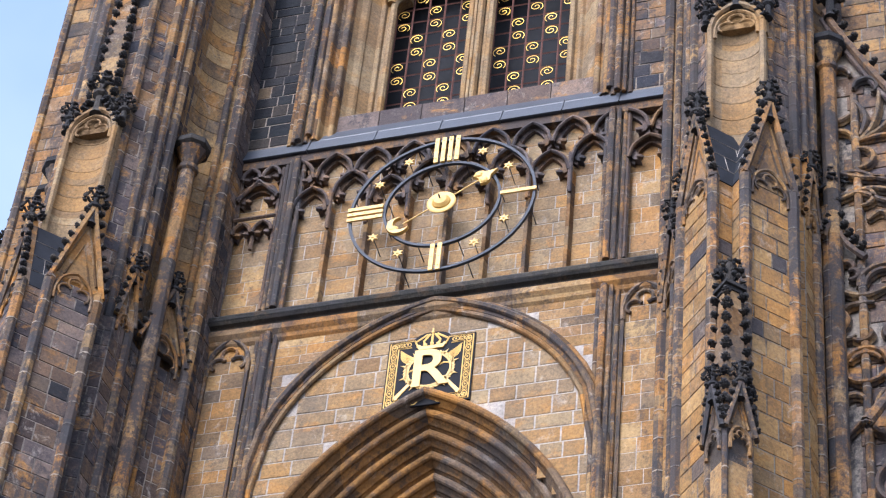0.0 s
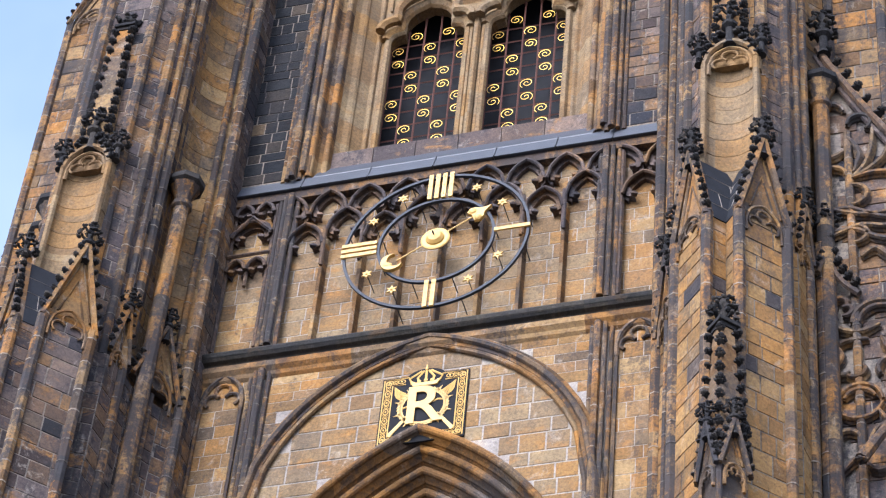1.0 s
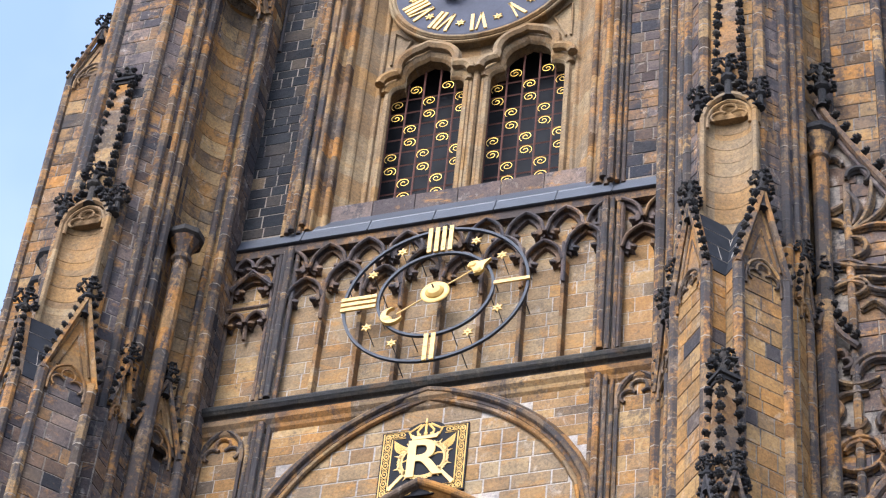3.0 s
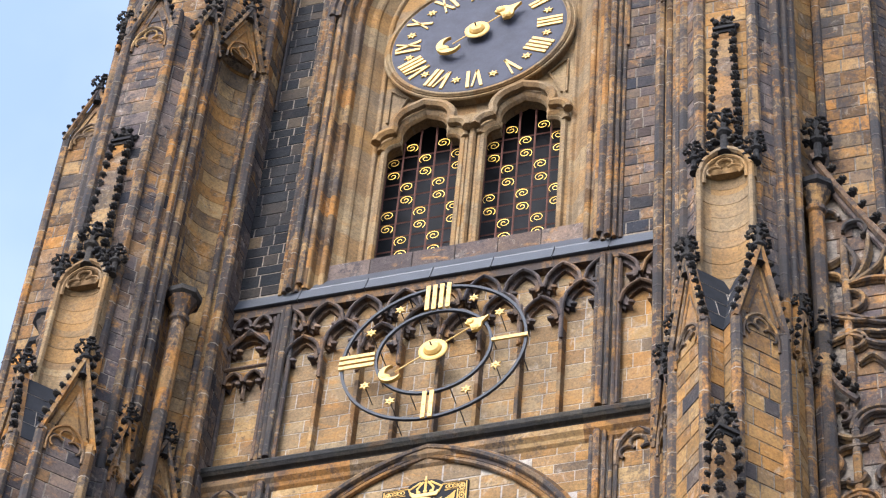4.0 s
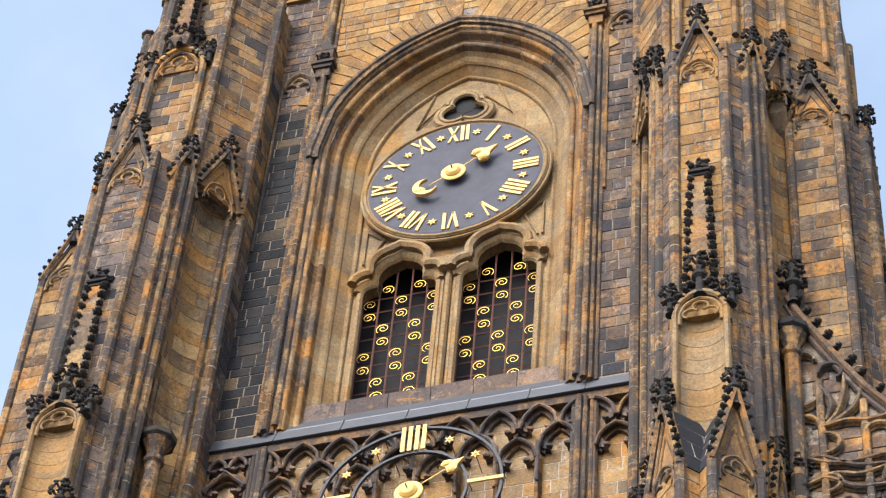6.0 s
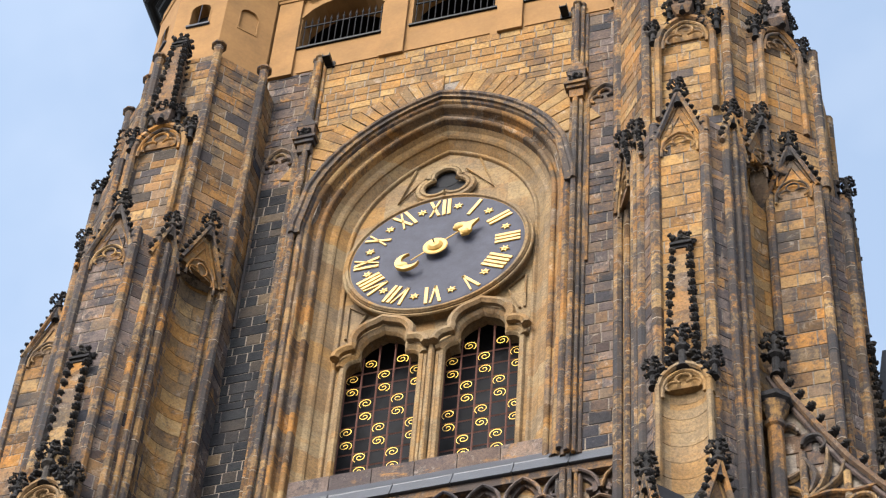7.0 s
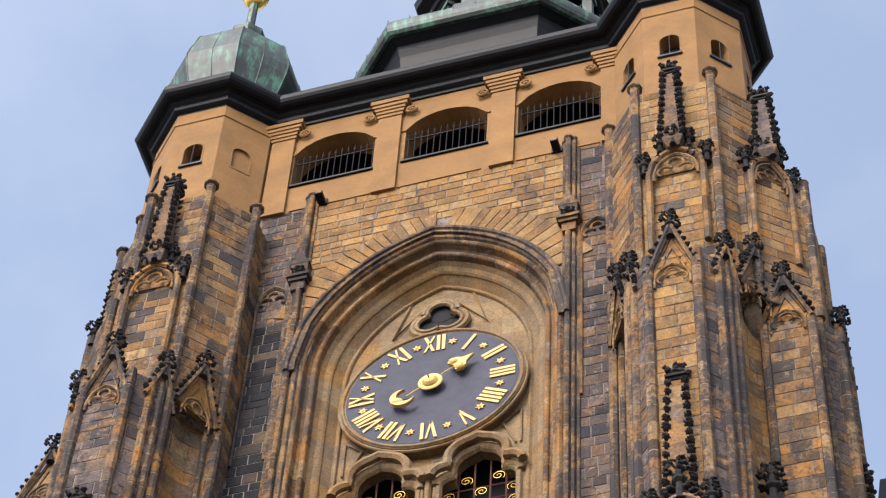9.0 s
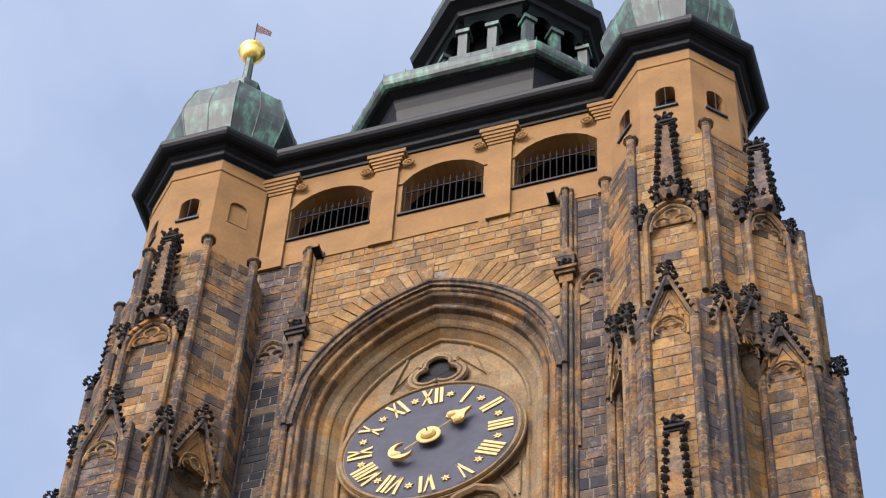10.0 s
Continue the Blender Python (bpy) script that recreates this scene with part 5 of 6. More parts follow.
def foil_head(cx, k=1.0):
    """The cusped head of a light, from its right springing to its left."""
    def arc(x, z, r, a0, a1, n=7):
        return [(cx + x + r * math.cos(radians(a0 + (a1 - a0) * q / n)), z + r * math.sin(radians(a0 + (a1 - a0) * q / n))) for q in range(n + 1)]
    right = arc(LW - 0.27, 46.95, 0.27 * k, 0, 100)
    top = arc(0, 47.42, 0.56 * k, -14, 90, 7)
    pts = right + top[:-1] + [(cx, 47.42 + 0.62 * k)]
    left = [(2 * cx - x, z) for x, z in pts[:-1][::-1]]
    return pts + left


outer = pointed(2.2, 3.6, 51.3, 10)
half = [p for p in outer if p[0] <= 1e-6]
left = [(-2.2, 43.0)] + half + [(0, 43.0), (-LX + LW, 43.0)] + foil_head(-LX) + [(-LX - LW, 43.0)]
bm = bm_new()
slab(bm, left, 0.78, 1.05)
slab(bm, [(-x, z) for x, z in left[::-1]], 0.78, 1.05)
part("tracery_panel", bm, M_PALE, WINDOW).matrix_basis = wk
for s in (-1, 1):
    head = foil_head(s * LX)
    b = bm_new()
    path = [(s * LX + LW, 43.1)] + head + [(s * LX - LW, 43.1)]
    sweep(b, [(x, 0.76, z) for x, z in path], 0.075, 6)
    part("light_frame", b, M_PALE, WINDOW).matrix_basis = wk
    b = bm_new()
    grown = [(s * LX + (x - s * LX) * 1.15, z + 0.2) for x, z in head]
    sweep(b, [(x, 0.56, z) for x, z in grown], 0.11, 7)
    grown = [(s * LX + (x - s * LX) * 1.06, z + 0.06) for x, z in head]
    sweep(b, [(x, 0.73, z) for x, z in grown], 0.1, 7)
    part("cusped_hood", b, M_PALE, WINDOW).matrix_basis = wk
b = bm_new()
for x, r in ((-0.13, 0.05), (0.0, 0.075), (0.13, 0.05)):
    sweep(b, [(x, 0.76 - (0.06 if x == 0 else 0), 43.1), (x, 0.76 - (0.06 if x == 0 else 0), 47.3)], r, 6)
part("mullion", b, M_PALE, WINDOW).matrix_basis = wk
# near-black sheet stands for the unlit room behind both lights
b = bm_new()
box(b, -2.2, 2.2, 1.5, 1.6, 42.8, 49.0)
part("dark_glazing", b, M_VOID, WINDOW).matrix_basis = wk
# round stone frame of the dial, three-lobed opening painted dark above it
b = bm_new()
circ = lambda r, n=48: [(r * math.cos(2 * math.pi * q / n), 50.24 + r * math.sin(2 * math.pi * q / n)) for q in range(n)]
strip(b, circ(1.94), circ(2.08), 0.5, 0.8, closed=True)
sweep(b, [(x, 0.5, z) for x, z in circ(2.02)], 0.05, 6, True)
sweep(b, [(x, 0.56, z) for x, z in circ(2.11)], 0.04, 6, True)
part("dial_frame", b, M_PALE, WINDOW).matrix_basis = wk
b = bm_new()
for q in range(3):
    a = radians(90 + 120 * q)
    cx, cz = 0.27 * math.cos(a), 53.05 + 0.27 * math.sin(a)
    sweep(b, arc_pts(cx, cz, 0.30, math.degrees(a) - 118, math.degrees(a) + 118, 0.66, 12), 0.06, 6)
    sweep(b, arc_pts(cx, cz, 0.41, math.degrees(a) - 100, math.degrees(a) + 100, 0.7, 12), 0.08, 6)
part("trefoil_ring", b, M_PALE, WINDOW).matrix_basis = wk
# near-black lobes laid on the solid panel paint the opening's darkness
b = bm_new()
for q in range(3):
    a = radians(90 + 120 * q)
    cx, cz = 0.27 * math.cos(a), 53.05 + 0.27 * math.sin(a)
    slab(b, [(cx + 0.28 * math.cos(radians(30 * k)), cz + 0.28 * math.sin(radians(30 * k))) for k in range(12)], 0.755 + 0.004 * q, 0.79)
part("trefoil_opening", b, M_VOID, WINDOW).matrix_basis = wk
b = bm_new()
for s in (-1, 1):
    sweep(b, [(s * 1.85, 0.74, 48.0), (s * 1.55, 0.74, 48.75), (s * 1.95, 0.74, 49.1), (s * 1.95, 0.74, 48.0)], 0.03, 5)
    sweep(b, [(s * 0.45, 0.74, 53.6), (s * 1.1, 0.74, 52.7), (s * 0.75, 0.74, 53.9)], 0.03, 5)
part("spandrel_moulding", b, M_PALE, WINDOW).matrix_basis = wk


# iron grilles with gilt spirals
def spiral_mesh(hand=1):
    b = bm_new()
    n = 36
    sweep(b, [(hand * (0.022 + 0.128 * q / n) * math.cos(3.3 * math.pi * q / n), 0, (0.022 + 0.128 * q / n) * math.sin(3.3 * math.pi * q / n)) for q in range(n + 1)], 0.0066, 5)
    return mesh_of(b, "spiral", M_GOLD, True)


SPIRALS = spiral_mesh(1), spiral_mesh(-1)


def grille(cx):
    g = empty("window_grille", (cx, 0.92, 43.1), "rusty iron window grille with gilded spirals", "grille", "window grilles")
    cols, cell = 5, 2 * LW / 5
    for i in range(cols + 1):
        b = bm_new()
        x = -LW + cell * i
        top = (4.15, 4.6, 4.95, 4.95, 4.6, 4.15)[i]
        sweep(b, [(x, 0.1, 0), (x, 0.1, top - 0.25)], 0.021, 4)
        lathe(b, (x, 0.1), [(0.016, top - 0.3), (0.035, top - 0.2), (0.02, top - 0.1), (0.004, top)], 5)
        part("upright_bar", b, M_RUST, g)
    rows = 10
    for j in range(rows):
        b = bm_new()
        z = 0.146 + 0.428 * j
        sweep(b, [(-LW, 0.12, z), (LW, 0.12, z)], 0.019, 4, normal=(0, 0, 1))
        part("cross_bar", b, M_RUST, g)
    for i in range(cols):
        for j in range(rows):
            if (j + 2 * (i % 2)) % 4 in (3, 0):
                shared("spiral", SPIRALS[j % 2], g, pose(-LW + cell * (i + 0.5), 0.06, 0.36 + 0.428 * j, 0, RND.uniform(-12, 12), 0))


grille(-LX)
grille(LX)

# gilt numerals and stars are set on discs and rings
GLYPH = {"I": [((0.0, 0.0), (0.0, 1.0), 0.16)], "V": [((0.02, 1.0), (0.26, 0.0), 0.15), ((0.26, 0.0), (0.46, 1.0), 0.09)],
         "X": [((0.02, 1.0), (0.44, 0.0), 0.15), ((0.02, 0.0), (0.44, 1.0), 0.09)]}
WIDE = {"I": 0.16, "V": 0.52, "X": 0.52}


def numeral_mesh(text, h, mat, thick=0.03):
    b = bm_new()
    gap = 0.09
    total = sum(WIDE[c] for c in text) + gap * (len(text) - 1)
    x = -total / 2
    for c in text:
        for (x0, z0), (x1, z1), w in GLYPH[c]:
            xa, xb = x + x0 + (WIDE[c] / 2 if c == "I" else 0.02), x + x1 + (WIDE[c] / 2 if c == "I" else 0.02)
            k = 0.84 * h
            slab(b, [((xa - w / 2) * k, (z0 - 0.5) * h), ((xa + w / 2) * k, (z0 - 0.5) * h), ((xb + w / 2) * k, (z1 - 0.5) * h), ((xb - w / 2) * k, (z1 - 0.5) * h)], -thick, 0)
        x += WIDE[c] + gap
    return mesh_of(b, "numeral", mat)


def star_mesh(r, mat):
    b = bm_new()
    slab(b, [((r if q % 2 == 0 else r * 0.45) * math.sin(math.pi * q / 6), (r if q % 2 == 0 else r * 0.45) * math.cos(math.pi * q / 6)) for q in range(12)], -0.03, 0)
    lump(b, (0, -0.03, 0), r * 0.35, (1, 0.6, 1), 1, 0.0)
    return mesh_of(b, "star", mat)


def turned(deg, r):
    """On the dial's face, r out from its middle at a clock angle, turned to stand on the middle."""
    a = radians(deg)
    return Matrix.Translation((r * math.sin(a), 0, r * math.cos(a))) @ Matrix.Rotation(a, 4, "Y")


def clock_hand(g, angle, out, back, y, k=1.0):
    """A gilt hand: hub, rod, spade-shaped tip, crescent at the tail."""
    f = Matrix.Translation((0, y, 0)) @ Matrix.Rotation(radians(angle), 4, "Y")
    b = bm_new()
    sweep(b, [f @ Vector((0, 0, -back + 0.1)), f @ Vector((0, 0, out - 0.3))], 0.014, 6)
    hand_ = part("hand", b, M_GOLD_PAINT, g, "gilded clock hand")
    b = bm_new()
    tip = [(-0.02, out - 0.42), (-0.13, out - 0.46), (-0.19, out - 0.36), (-0.15, out - 0.26), (-0.07, out - 0.2), (-0.03, out - 0.1), (0, out)]
    tip = [(x * k, out + (z - out) * k) for x, z in tip]
    slab(b, tip + [(-x, z) for x, z in tip[-2::-1]], -0.04, 0.03, f)
    for s in (-1, 1):
        lump(b, f @ Vector((s * 0.1 * k, -0.02, out - 0.36 * k)), 0.085 * k, (1, 0.7, 1), 1, 0.03, 2)
    part("spade_tip", b, M_GOLD_PAINT, hand_)
    b = bm_new()
    n = 14
    pts_o = [(0.21 * k * math.sin(radians(a)), -back + 0.21 * k * math.cos(radians(a))) for a in (50 + 260 * q / n for q in range(n + 1))]
    pts_i = [(0.17 * k * math.sin(radians(a)), -back + 0.07 * k + 0.15 * k * math.cos(radians(a))) for a in (60 + 240 * q / n for q in range(n + 1))]
    strip(b, pts_i, pts_o, -0.05, 0.03, f)
    lump(b, f @ Vector((0, -0.02, -back - 0.11 * k)), 0.09 * k, (1.2, 0.5, 0.8), 1, 0.03, 2)
    part("crescent", b, M_GOLD_PAINT, hand_)
    b = bm_new()
    turn90 = Matrix.Translation((0, y, 0)) @ Matrix.Rotation(radians(90), 4, "X")
    lathe(b, (0, 0), [(0.28, -0.02), (0.28, 0.0), (0.25, 0.015), (0.18, 0.01), (0.17, 0.04), (0.12, 0.09), (0.04, 0.11)], 24, m=turn90)
    part("hub", b, M_GOLD_PAINT, g, "gilded domed hub")
    b = bm_new()
    sweep(b, [(0, y - 0.1, 0), (0, y - 0.2, 0.0)], 0.016, 5, normal=(1, 0, 0))
    part("spindle", b, M_IRON, g)


DIAL = empty("clock_dial", (0, 0.5, 50.24), "round slate-blue clock dial with gilt Roman numerals", "clock")
b = bm_new()
lathe(b, (0, 0), [(1.95, -0.1), (1.95, 0.0), (1.9, 0.012)], 64, m=Matrix.Rotation(radians(90), 4, "X"))
part("dial", b, M_DIAL, DIAL)
for i, text in enumerate(("XII", "I", "II", "III", "IIII", "V", "VI", "VII", "VIII", "IX", "X", "XI")):
    shared("numeral", numeral_mesh(text, 0.56, M_GOLD_PAINT), DIAL, Matrix.Translation((0, -0.014, 0)) @ turned(30 * i, 1.58))
STAR = star_mesh(0.115, M_GOLD_PAINT)
for i in range(12):
    shared("star", STAR, DIAL, Matrix.Translation((0, -0.014, 0)) @ turned(30 * i + 15, 1.58))
clock_hand(DIAL, 54.5, 1.18, 0.74, -0.16, 1.3)

# open ring clock before the arcade
RING = empty("ring_clock", (0, -0.32, 39.31), "open iron ring clock with gilt quarter numerals", "clock")
for r in (1.76, 1.10):
    b = bm_new()
    c = lambda q: [(q * math.cos(2 * math.pi * k / 56), q * math.sin(2 * math.pi * k / 56)) for k in range(56)]
    strip(b, c(r - 0.027), c(r + 0.027), -0.03, 0.03, closed=True)
    part("ring", b, M_IRON, RING)


def bar_numeral(count, deg):
    for k in range(count):
        off = (k - (count - 1) / 2) * 0.135
        b = bm_new()
        f = Matrix.Rotation(radians(deg), 4, "Y")
        box(b, off - 0.04, off + 0.04, -0.07, -0.032, 1.12, 1.80, f)
        for z in (1.22, 1.46, 1.70):
            lump(b, f @ Vector((off, -0.075, z)), 0.014, (1, 1, 1), 1, 0)
        part("numeral_bar", b, M_GOLD_PAINT, RING)


bar_numeral(4, 0)
bar_numeral(1, 90)
bar_numeral(2, 180)
bar_numeral(3, 270)
STAR2 = star_mesh(0.11, M_GOLD_PAINT)
for deg in (30, 60, 120, 150, 210, 240, 300, 330):
    shared("star", STAR2, RING, Matrix.Translation((0, -0.05, 0)) @ turned(deg, 1.43) @ Matrix.Rotation(radians(-deg), 4, "Y"))
    b = bm_new()
    p = turned(deg, 1.43).translation
    sweep(b, [(p.x, -0.04, p.z), (p.x, 0.42, p.z)], 0.009, 5, normal=(1, 0, 0))
    part("bracket", b, M_IRON, RING)
for deg in (20, 75, 105, 160, 200, 255, 285, 340):
    for r in (1.10, 1.76):
        b = bm_new()
        p = turned(deg, r).translation
        sweep(b, [(p.x, 0.0, p.z), (p.x, 0.42, p.z)], 0.011, 5, normal=(1, 0, 0))
        part("bracket", b, M_IRON, RING)
clock_hand(RING, 57.0, 1.24, 0.93, -0.05)

# black and gold plaque with the crowned letter
PLAQUE = empty("plaque", (0.01, -0.05, 35.30), "black enamel plaque with gilt crowned letter R", "plaque")
b = bm_new()
box(b, -0.79, 0.79, 0.0, 0.04, -0.81, 0.81)
slab(b, [(0.34 * math.cos(radians(q)), 0.78 + 0.18 * math.sin(radians(q))) for q in range(0, 181, 15)], 0.004, 0.036)
part("panel", b, M_BLACK, PLAQUE)


def gold(b, pts, r=0.012, closed=False):
    sweep(b, [(x, -0.006, z) for x, z in pts], r, 4, closed, squash=0.6)


b = bm_new()
for hx, hz in ((0.755, 0.775), (0.60, 0.62)):
    # each line of the border breaks round the crown and the foot of the wreath
    w = 0.30 if hx > 0.7 else 0.36
    for s in (-1, 1):
        gold(b, [(s * w, hz), (s * hx, hz), (s * hx, -hz), (s * 0.2, -hz)], 0.012)
        gold(b, [(s * 0.2, -hz), (s * 0.14, -hz + 0.08)], 0.011)
part("border_line", b, M_GOLD_PAINT, PLAQUE)
b = bm_new()
for i in range(13):
    t = -0.66 + 1.32 * i / 12
    for cx, cz, up in ((t, 0.70, 0), (t, -0.70, 0), (0.678, t, 1), (-0.678, t, 1)):
        if not up and abs(t) < (0.36 if cz > 0 else 0.22):
            continue
        if i % 2:
            for k in (-0.024, 0.024):
                for k2 in (-0.03, 0.03):
                    gold(b, [(cx + k + 0.018 * math.cos(a), cz + k2 + 0.022 * math.sin(a)) for a in (math.pi / 3 * q for q in range(6))], 0.007, True)
        else:
            rx, rz = (0.048, 0.064) if up else (0.064, 0.048)
            gold(b, [(cx + rx * math.cos(a), cz + rz * math.sin(a)) for a in (math.pi / 6 * q for q in range(12))], 0.010, True)
            lump(b, (cx, -0.008, cz), 0.022, (1, 0.4, 1.2), i, 0)
tagged(part("border_ornament", b, M_GOLD_PAINT, PLAQUE), kind="stuff")
curve = bpy.data.curves.new("letter", "FONT")
curve.body, curve.size, curve.extrude, curve.offset, curve.align_x = "R", 1.2, 0.012, 0.016, "CENTER"
tmp = new("letter", curve)
me = bpy.data.meshes.new_from_object(tmp.evaluated_get(bpy.context.evaluated_depsgraph_get()))
bpy.data.objects.remove(tmp)
me.materials.clear()
me.materials.append(M_GOLD_PAINT)
letter = shared("letter", me, PLAQUE, pose(0.0, -0.03, -0.37, 90, 0, 0) @ Matrix.Diagonal((0.98, 1.04, 1, 1)))
b = bm_new()
for q in range(40):
    a = 2 * math.pi * q / 40
    for k, r in ((1, 0.44), (-1, 0.40)):
        x, z = r * math.cos(a), 0.02 + r * math.sin(a)
        f = Matrix.Translation((x, -0.012, z)) @ Matrix.Rotation(-a + k * 0.55, 4, "Y")
        slab(b, [(-0.02, -0.06), (0.022, -0.01), (0.0, 0.062), (-0.03, 0.0)], -0.006, 0.006, f)
for q in range(10):
    a = radians(18 + 36 * q)
    f = Matrix.Translation((0.48 * math.cos(a), -0.012, 0.02 + 0.48 * math.sin(a))) @ Matrix.Rotation(-a, 4, "Y")
    slab(b, [(-0.05, -0.025), (0.075, 0.0), (-0.05, 0.03)], -0.006, 0.006, f)
tagged(part("wreath", b, M_GOLD_PAINT, PLAQUE), kind="stuff")
b = bm_new()
slab(b, [(-0.22, 0.52), (0.22, 0.52), (0.26, 0.62), (0.12, 0.60), (0.0, 0.595), (-0.12, 0.60), (-0.26, 0.62)], -0.03, -0.004)
for i in range(5):
    x = -0.24 + 0.12 * i
    lump(b, (x, -0.012, 0.66 - 0.02 * abs(i - 2)), 0.042, (1, 0.5, 1.1), i, 0.1)
    gold(b, [(x, 0.6), (x * 1.25, 0.74), (x * 0.35, 0.90)], 0.022)
lump(b, (0, -0.012, 0.94), 0.03, (1, 0.6, 1.3), 3, 0)
slab(b, [(-0.012, 0.95), (0.012, 0.95), (0.012, 1.03), (-0.012, 1.03)], -0.02, 0.0)
part("crown", b, M_GOLD_PAINT, PLAQUE)
for s in (-1, 1):
    b = bm_new()
    slab(b, [(s * 0.24, -0.20), (s * 0.53, -0.60), (s * 0.585, -0.55), (s * 0.29, -0.17)], -0.018, 0.0)
    slab(b, [(s * 0.52, -0.62), (s * 0.56, -0.64), (s * 0.60, -0.57), (s * 0.57, -0.53)], -0.022, 0.0)
    part("staff", b, M_GOLD_PAINT, PLAQUE)
    b = bm_new()
    for k in range(7):
        gold(b, [(s * 0.30, 0.24 + 0.018 * k), (s * (0.42 + 0.008 * k), 0.24 + 0.04 * k), (s * (0.50 + 0.008 * k), 0.31 + 0.042 * k), (s * (0.545 + 0.003 * k), 0.40 + 0.030 * k)], [0.010, 0.012, 0.011, 0.005])
    part("wing", b, M_GOLD_PAINT, PLAQUE)
b = bm_new()
gold(b, [(-0.40, 0.02), (-0.2, 0.10), (0.06, 0.06), (0.26, 0.16), (0.4, 0.13)], 0.02)
gold(b, [(-0.07, -0.50), (0.0, -0.44), (0.07, -0.50), (0.05, -0.58), (-0.05, -0.58)], 0.02, True)
part("ribbon", b, M_GOLD_PAINT, PLAQUE)


# ---- stair side with open tracery beside the tower ----
STAIR = empty("stair_gable", (8.0, -1.3, 0), "carved stair gable with flowing dark stone tracery", "gable")
STK = Matrix.Translation((-8.0, 1.3, 0))
rake = [(7.3, 41.7), (7.45, 41.3), (7.62, 40.9), (7.78, 40.54), (8.14, 39.74), (8.54, 38.94), (9.2, 37.9), (10.2, 36.9), (12.0, 36.0)]
b = bm_new()
slab(b, [(7.1, 20), (12.0, 20)] + rake[::-1], -1.28, -0.9)
part("back_wall", b, M_MORTAR_OLD, STAIR).matrix_basis = STK
b = bm_new()
sweep(b, [(x, -1.42, z) for x, z in rake], 0.075, 6)
sweep(b, [(x - 0.06, -1.37, z - 0.15) for x, z in rake], 0.05, 6)
part("coping", b, M_SOOT_CARVING, STAIR).matrix_basis = STK
for i in range(len(rake) - 1):
    a, c = rake[i], rake[i + 1]
    crockets(STAIR, STK @ Vector((c[0] + 0.08, -1.45, c[1] + 0.08)), STK @ Vector((a[0] + 0.08, -1.45, a[1] + 0.08)), 1 if i < 3 else 2, 1.35)
finial(STAIR, 7.42 - 8.0, -1.45 + 1.3, 42.75, 1.0)


def rake_z(x):
    for (x0, z0), (x1, z1) in zip(rake, rake[1:]):
        if x0 <= x <= x1:
            return z0 + (z1 - z0) * (x - x0) / (x1 - x0)
    return 20.0


lay(STAIR, (7.15, -1.28), (12.0, -1.28), 28.0, 41.5, M_BLOCK_WORN_SHADE, 0.42, 0.6, 0.02, lambda x, z, w, h: all(z + h / 2 < rake_z(7.15 + q) - 0.1 for q in (x - w / 2, x + w / 2)), dark=0.12, joint=0.025)


def eased(pts, n=5):
    """A smooth line through a few points."""
    out = []
    for k in range(len(pts) - 1):
        p = [Vector(pts[min(max(k + d, 0), len(pts) - 1)]) for d in (-1, 0, 1, 2)]
        for q in range(n):
            t = q / n
            v = 0.5 * (2 * p[1] + (p[2] - p[0]) * t + (2 * p[0] - 5 * p[1] + 4 * p[2] - p[3]) * t * t + (3 * p[1] - p[0] - 3 * p[2] + p[3]) * t ** 3)
            out.append((v.x, v.y))
    return out + [tuple(pts[-1])]


def rib(pts, r=0.05, name="tracery_rib"):
    """A flowing rib of the blind tracery: a proud roll on a broader back fillet, tapering out at its ends."""
    line = eased(pts)
    n = len(line)
    taper = [0.55 + 0.45 * min(1.0, 4 * q / n, 4 * (n - 1 - q) / n) for q in range(n)]
    b = bm_new()
    sweep(b, [(x, -1.40, z) for x, z in line], [r * t for t in taper], 6)
    sweep(b, [(x, -1.33, z) for x, z in line], [r * 1.55 * t for t in taper], 6, squash=0.7)
    part(name, b, M_TRACERY, STAIR).matrix_basis = STK


def hoop(cx, cz, r, a0, a1, t=0.05):
    rib([(cx + r * math.cos(radians(a0 + (a1 - a0) * q / 8)), cz + r * math.sin(radians(a0 + (a1 - a0) * q / 8))) for q in range(9)], t)


for x, top in ((7.76, 39.3), (8.5, 38.6), (9.3, 37.2)):
    shaft(STAIR, x, -1.36, 20.0, top, 0.075, name="column").matrix_basis = STK
shaft(STAIR, 7.25, -1.5, 20.0, 36.35, 0.12, name="column").matrix_basis = STK
# upper field: round heads, then ribs fanning out from the mullion
for cx, cz, r, a0, a1 in ((7.48, 39.86, 0.23, 0, 180), (7.97, 39.48, 0.21, 180, -60), (7.47, 38.14, 0.24, 0, 180), (7.80, 37.62, 0.25, 110, -110), (7.82, 36.62, 0.2, 120, -100),
                          (8.72, 37.7, 0.24, 0, 180), (9.05, 36.6, 0.3, 0, 200)):
    hoop(cx, cz, r, a0, a1)
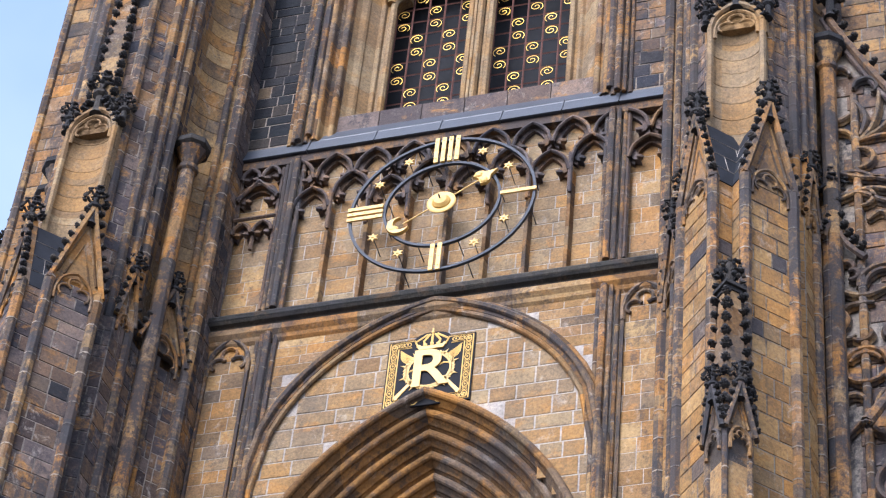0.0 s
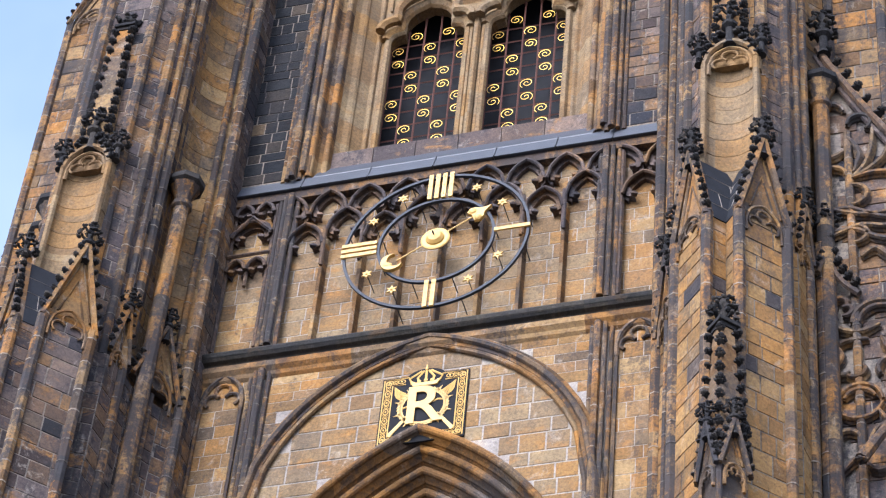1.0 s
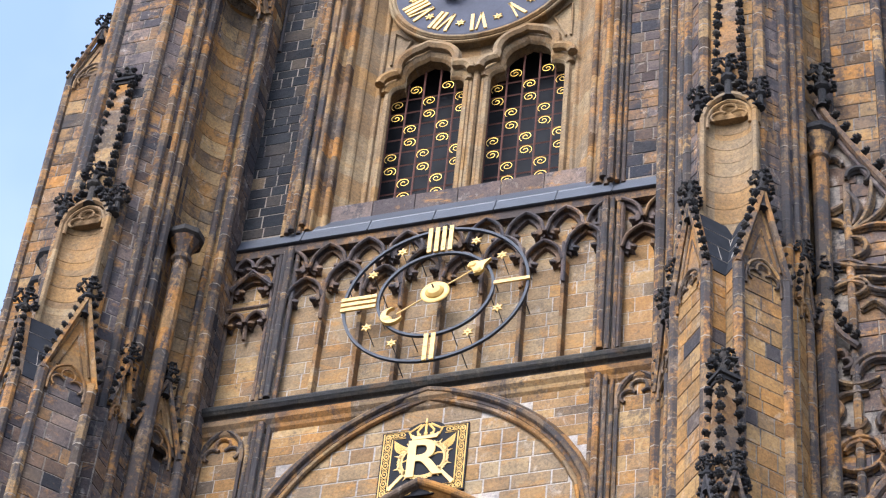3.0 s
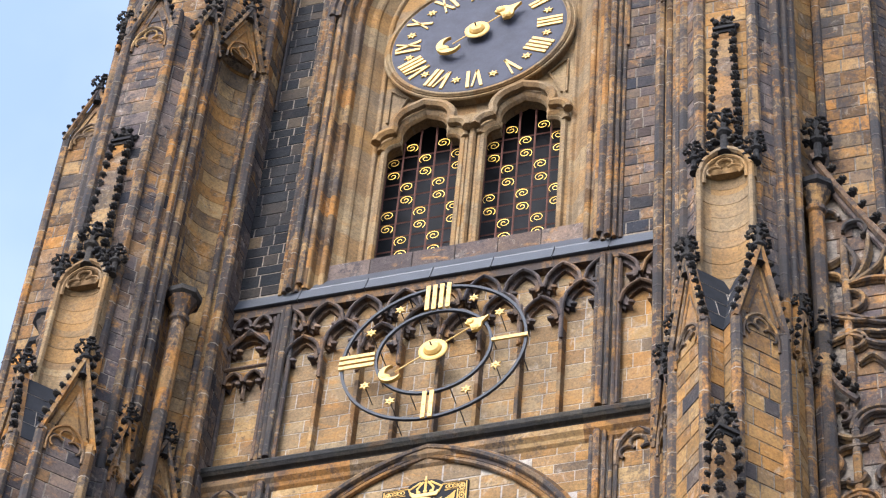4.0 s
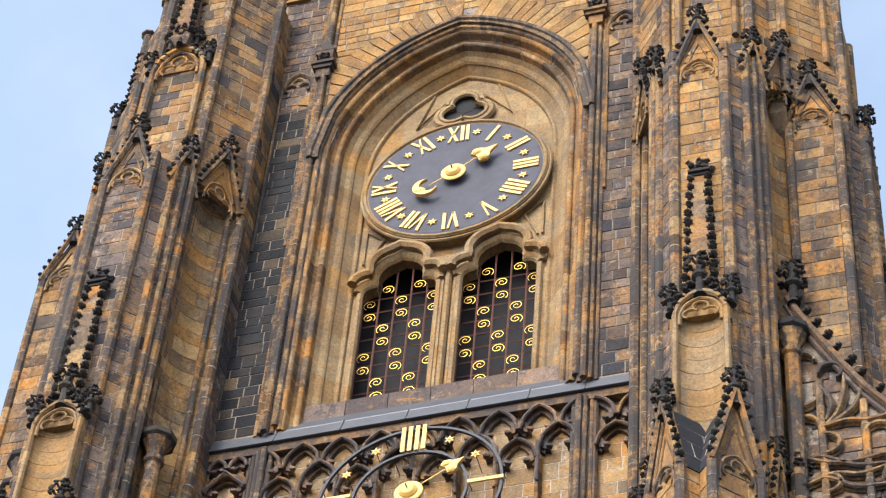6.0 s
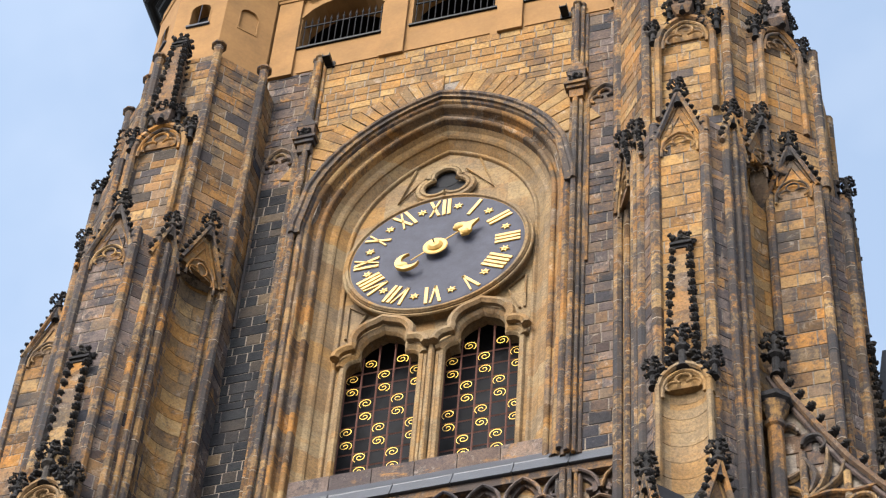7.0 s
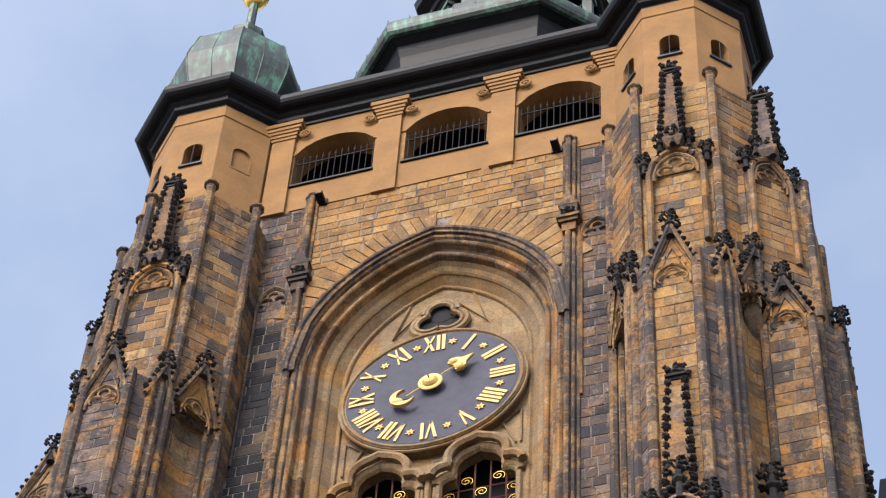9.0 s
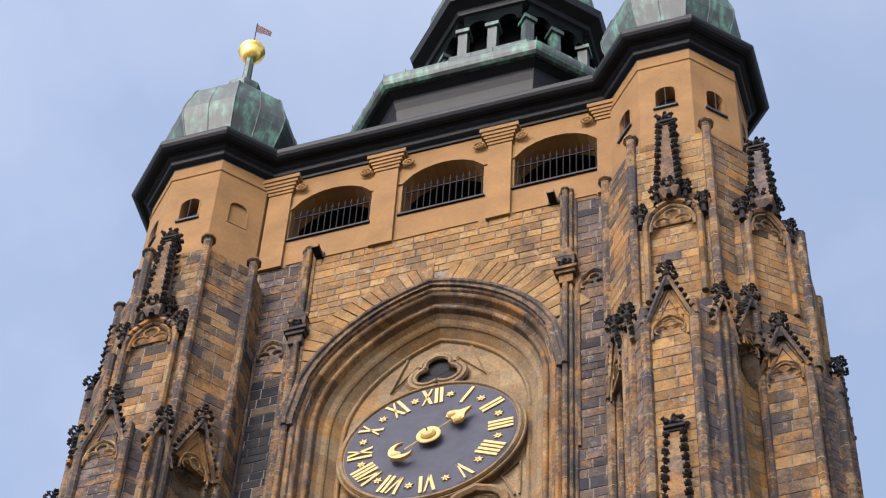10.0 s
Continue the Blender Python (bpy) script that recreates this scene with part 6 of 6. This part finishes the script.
for pts in ([(7.78, 38.05), (8.0, 38.28), (8.16, 38.75), (8.2, 39.3)], [(7.78, 38.05), (8.1, 38.22), (8.36, 38.5), (8.5, 38.95)], [(7.78, 38.05), (8.2, 38.12), (8.6, 38.05), (9.1, 38.15)],
            [(7.72, 39.15), (7.86, 38.95), (7.95, 38.6), (7.84, 38.2)], [(7.36, 38.75), (7.5, 38.66), (7.68, 38.78)],
            [(7.38, 37.4), (7.65, 37.2), (8.1, 37.06), (8.7, 37.12), (9.3, 37.3)], [(7.38, 37.25), (7.75, 37.28), (8.3, 36.95), (8.9, 36.9)],
            [(7.36, 36.72), (7.8, 36.74), (8.3, 36.42), (8.9, 36.4)], [(7.36, 36.6), (7.9, 36.82), (8.4, 36.72), (9.0, 36.9)], [(7.9, 36.05), (8.15, 36.2), (8.45, 35.9), (8.9, 35.8)]):
    rib(pts)
# small crocketed gable over the second column
low = eased([(7.27, 36.6), (7.38, 35.9), (7.58, 35.4), (7.85, 35.05)])
b = bm_new()
sweep(b, [(x, -1.5, z) for x, z in low], 0.06, 6)
part("coping", b, M_SOOT_CARVING, STAIR).matrix_basis = STK
for k in range(6):
    x, z = low[2 + 2 * k]
    shared("crocket", CROCKET, STAIR, STK @ pose(x + 0.08, -1.52, z + 0.06, 0, -20, RND.uniform(-20, 20)) @ Matrix.Scale(1.5, 4))
finial(STAIR, 7.26 - 8.0, -1.5 + 1.3, 37.4, 0.78)
# lower field: trefoil, great round head, leaf shapes and a ring
for cx, cz, r, a0, a1 in ((7.5, 34.98, 0.13, -40, 220), (7.41, 34.82, 0.11, 60, 300), (7.6, 34.8, 0.11, 120, -120), (8.14, 34.5, 0.45, 0, 180), (8.14, 34.5, 0.33, 0, 180),
                          (7.76, 32.72, 0.37, 0, 350), (7.76, 32.72, 0.26, 20, 160), (7.5, 33.5, 0.16, 90, 320), (7.72, 33.42, 0.16, 200, 400), (8.75, 33.6, 0.4, 0, 340), (8.3, 33.4, 0.22, 30, 210),
                          (7.55, 31.9, 0.2, 0, 180), (8.3, 31.8, 0.4, 0, 180), (8.3, 30.2, 0.45, 0, 350)):
    hoop(cx, cz, r, a0, a1)
for pts in ([(7.36, 34.6), (7.55, 34.36), (7.85, 34.28), (8.15, 34.4)], [(7.36, 33.85), (7.55, 34.08), (7.95, 34.1)], [(7.36, 34.1), (7.5, 33.8), (7.42, 33.55)], [(8.15, 34.1), (8.3, 33.8), (8.7, 34.2)],
            [(8.05, 32.5), (8.3, 32.1), (8.65, 32.4)], [(7.4, 31.2), (7.7, 31.5), (8.0, 31.2), (8.4, 31.4)]):
    rib(pts)
b = bm_new()
sweep(b, [(8.35, -1.42, 32.3), (8.05, -1.6, 31.7), (7.78, -1.7, 31.2)], [0.08, 0.09, 0.11], 8)
for q in range(8):
    lump(b, (7.77 + 0.07 * math.cos(0.8 * q), -1.72 + 0.05 * math.sin(0.8 * q), 31.16), 0.05, (1, 1, 0.8), q, 0.3)
part("corbel", b, M_TRACERY, STAIR).matrix_basis = STK
# roof and parapet of the church beyond
ROOF = empty("church_roof", (10.5, 4.0, 0), "dark slate church roof behind a stone parapet", "roof")
RK = Matrix.Translation((-10.5, -4.0, 0))
b = bm_new()
face_mesh(b, [(8.6, 3.2, 45.0), (15, 3.2, 45.0), (15, 7.5, 53.0), (8.6, 7.5, 53.0), (8.6, 3.2, 30), (15, 3.2, 30), (15, 7.5, 30), (8.6, 7.5, 30)],
          [(0, 1, 2, 3), (0, 4, 5, 1), (1, 5, 6, 2), (3, 2, 6, 7), (0, 3, 7, 4), (7, 6, 5, 4)])
part("slate_slope", b, M_SLATE, ROOF).matrix_basis = RK
b = bm_new()
box(b, 8.0, 15, 2.4, 2.7, 44.75, 44.95)
box(b, 8.0, 15, 2.45, 2.65, 43.4, 43.6)
for i in range(7):
    x = 8.4 + 0.95 * i
    sweep(b, arc_pts(x, 44.25, 0.42, 0, 180, 2.5, 10), 0.09, 6)
    sweep(b, arc_pts(x, 44.2, 0.2, 20, 330, 2.5, 10), 0.05, 6)
    box(b, x - 0.53, x - 0.42, 2.45, 2.65, 43.6, 44.75)
part("parapet", b, M_BLOCK, ROOF).matrix_basis = RK
b = bm_new()
box(b, 8.0, 15, 2.7, 3.2, 25, 43.5)
part("church_wall", b, M_BLOCK, ROOF).matrix_basis = RK

# spouts of the gallery
for x in (-2.95, 2.86):
    g = empty("water_spout", (x, 0, 57.95), "short dark metal water spout of the gallery", "spout", "gallery water spouts")
    b = bm_new()
    slab(b, [(-0.09, 0), (0.09, 0), (0.09, 0.14), (0.065, 0.03), (-0.065, 0.03), (-0.09, 0.14)], -0.36, 0.02)
    part("channel", b, M_EAVE, g)
    b = bm_new()
    box(b, -0.13, 0.13, -0.06, 0.0, -0.03, 0.2)
    part("collar", b, M_EAVE, g)


# ---- masonry pieces ----
lay_all()
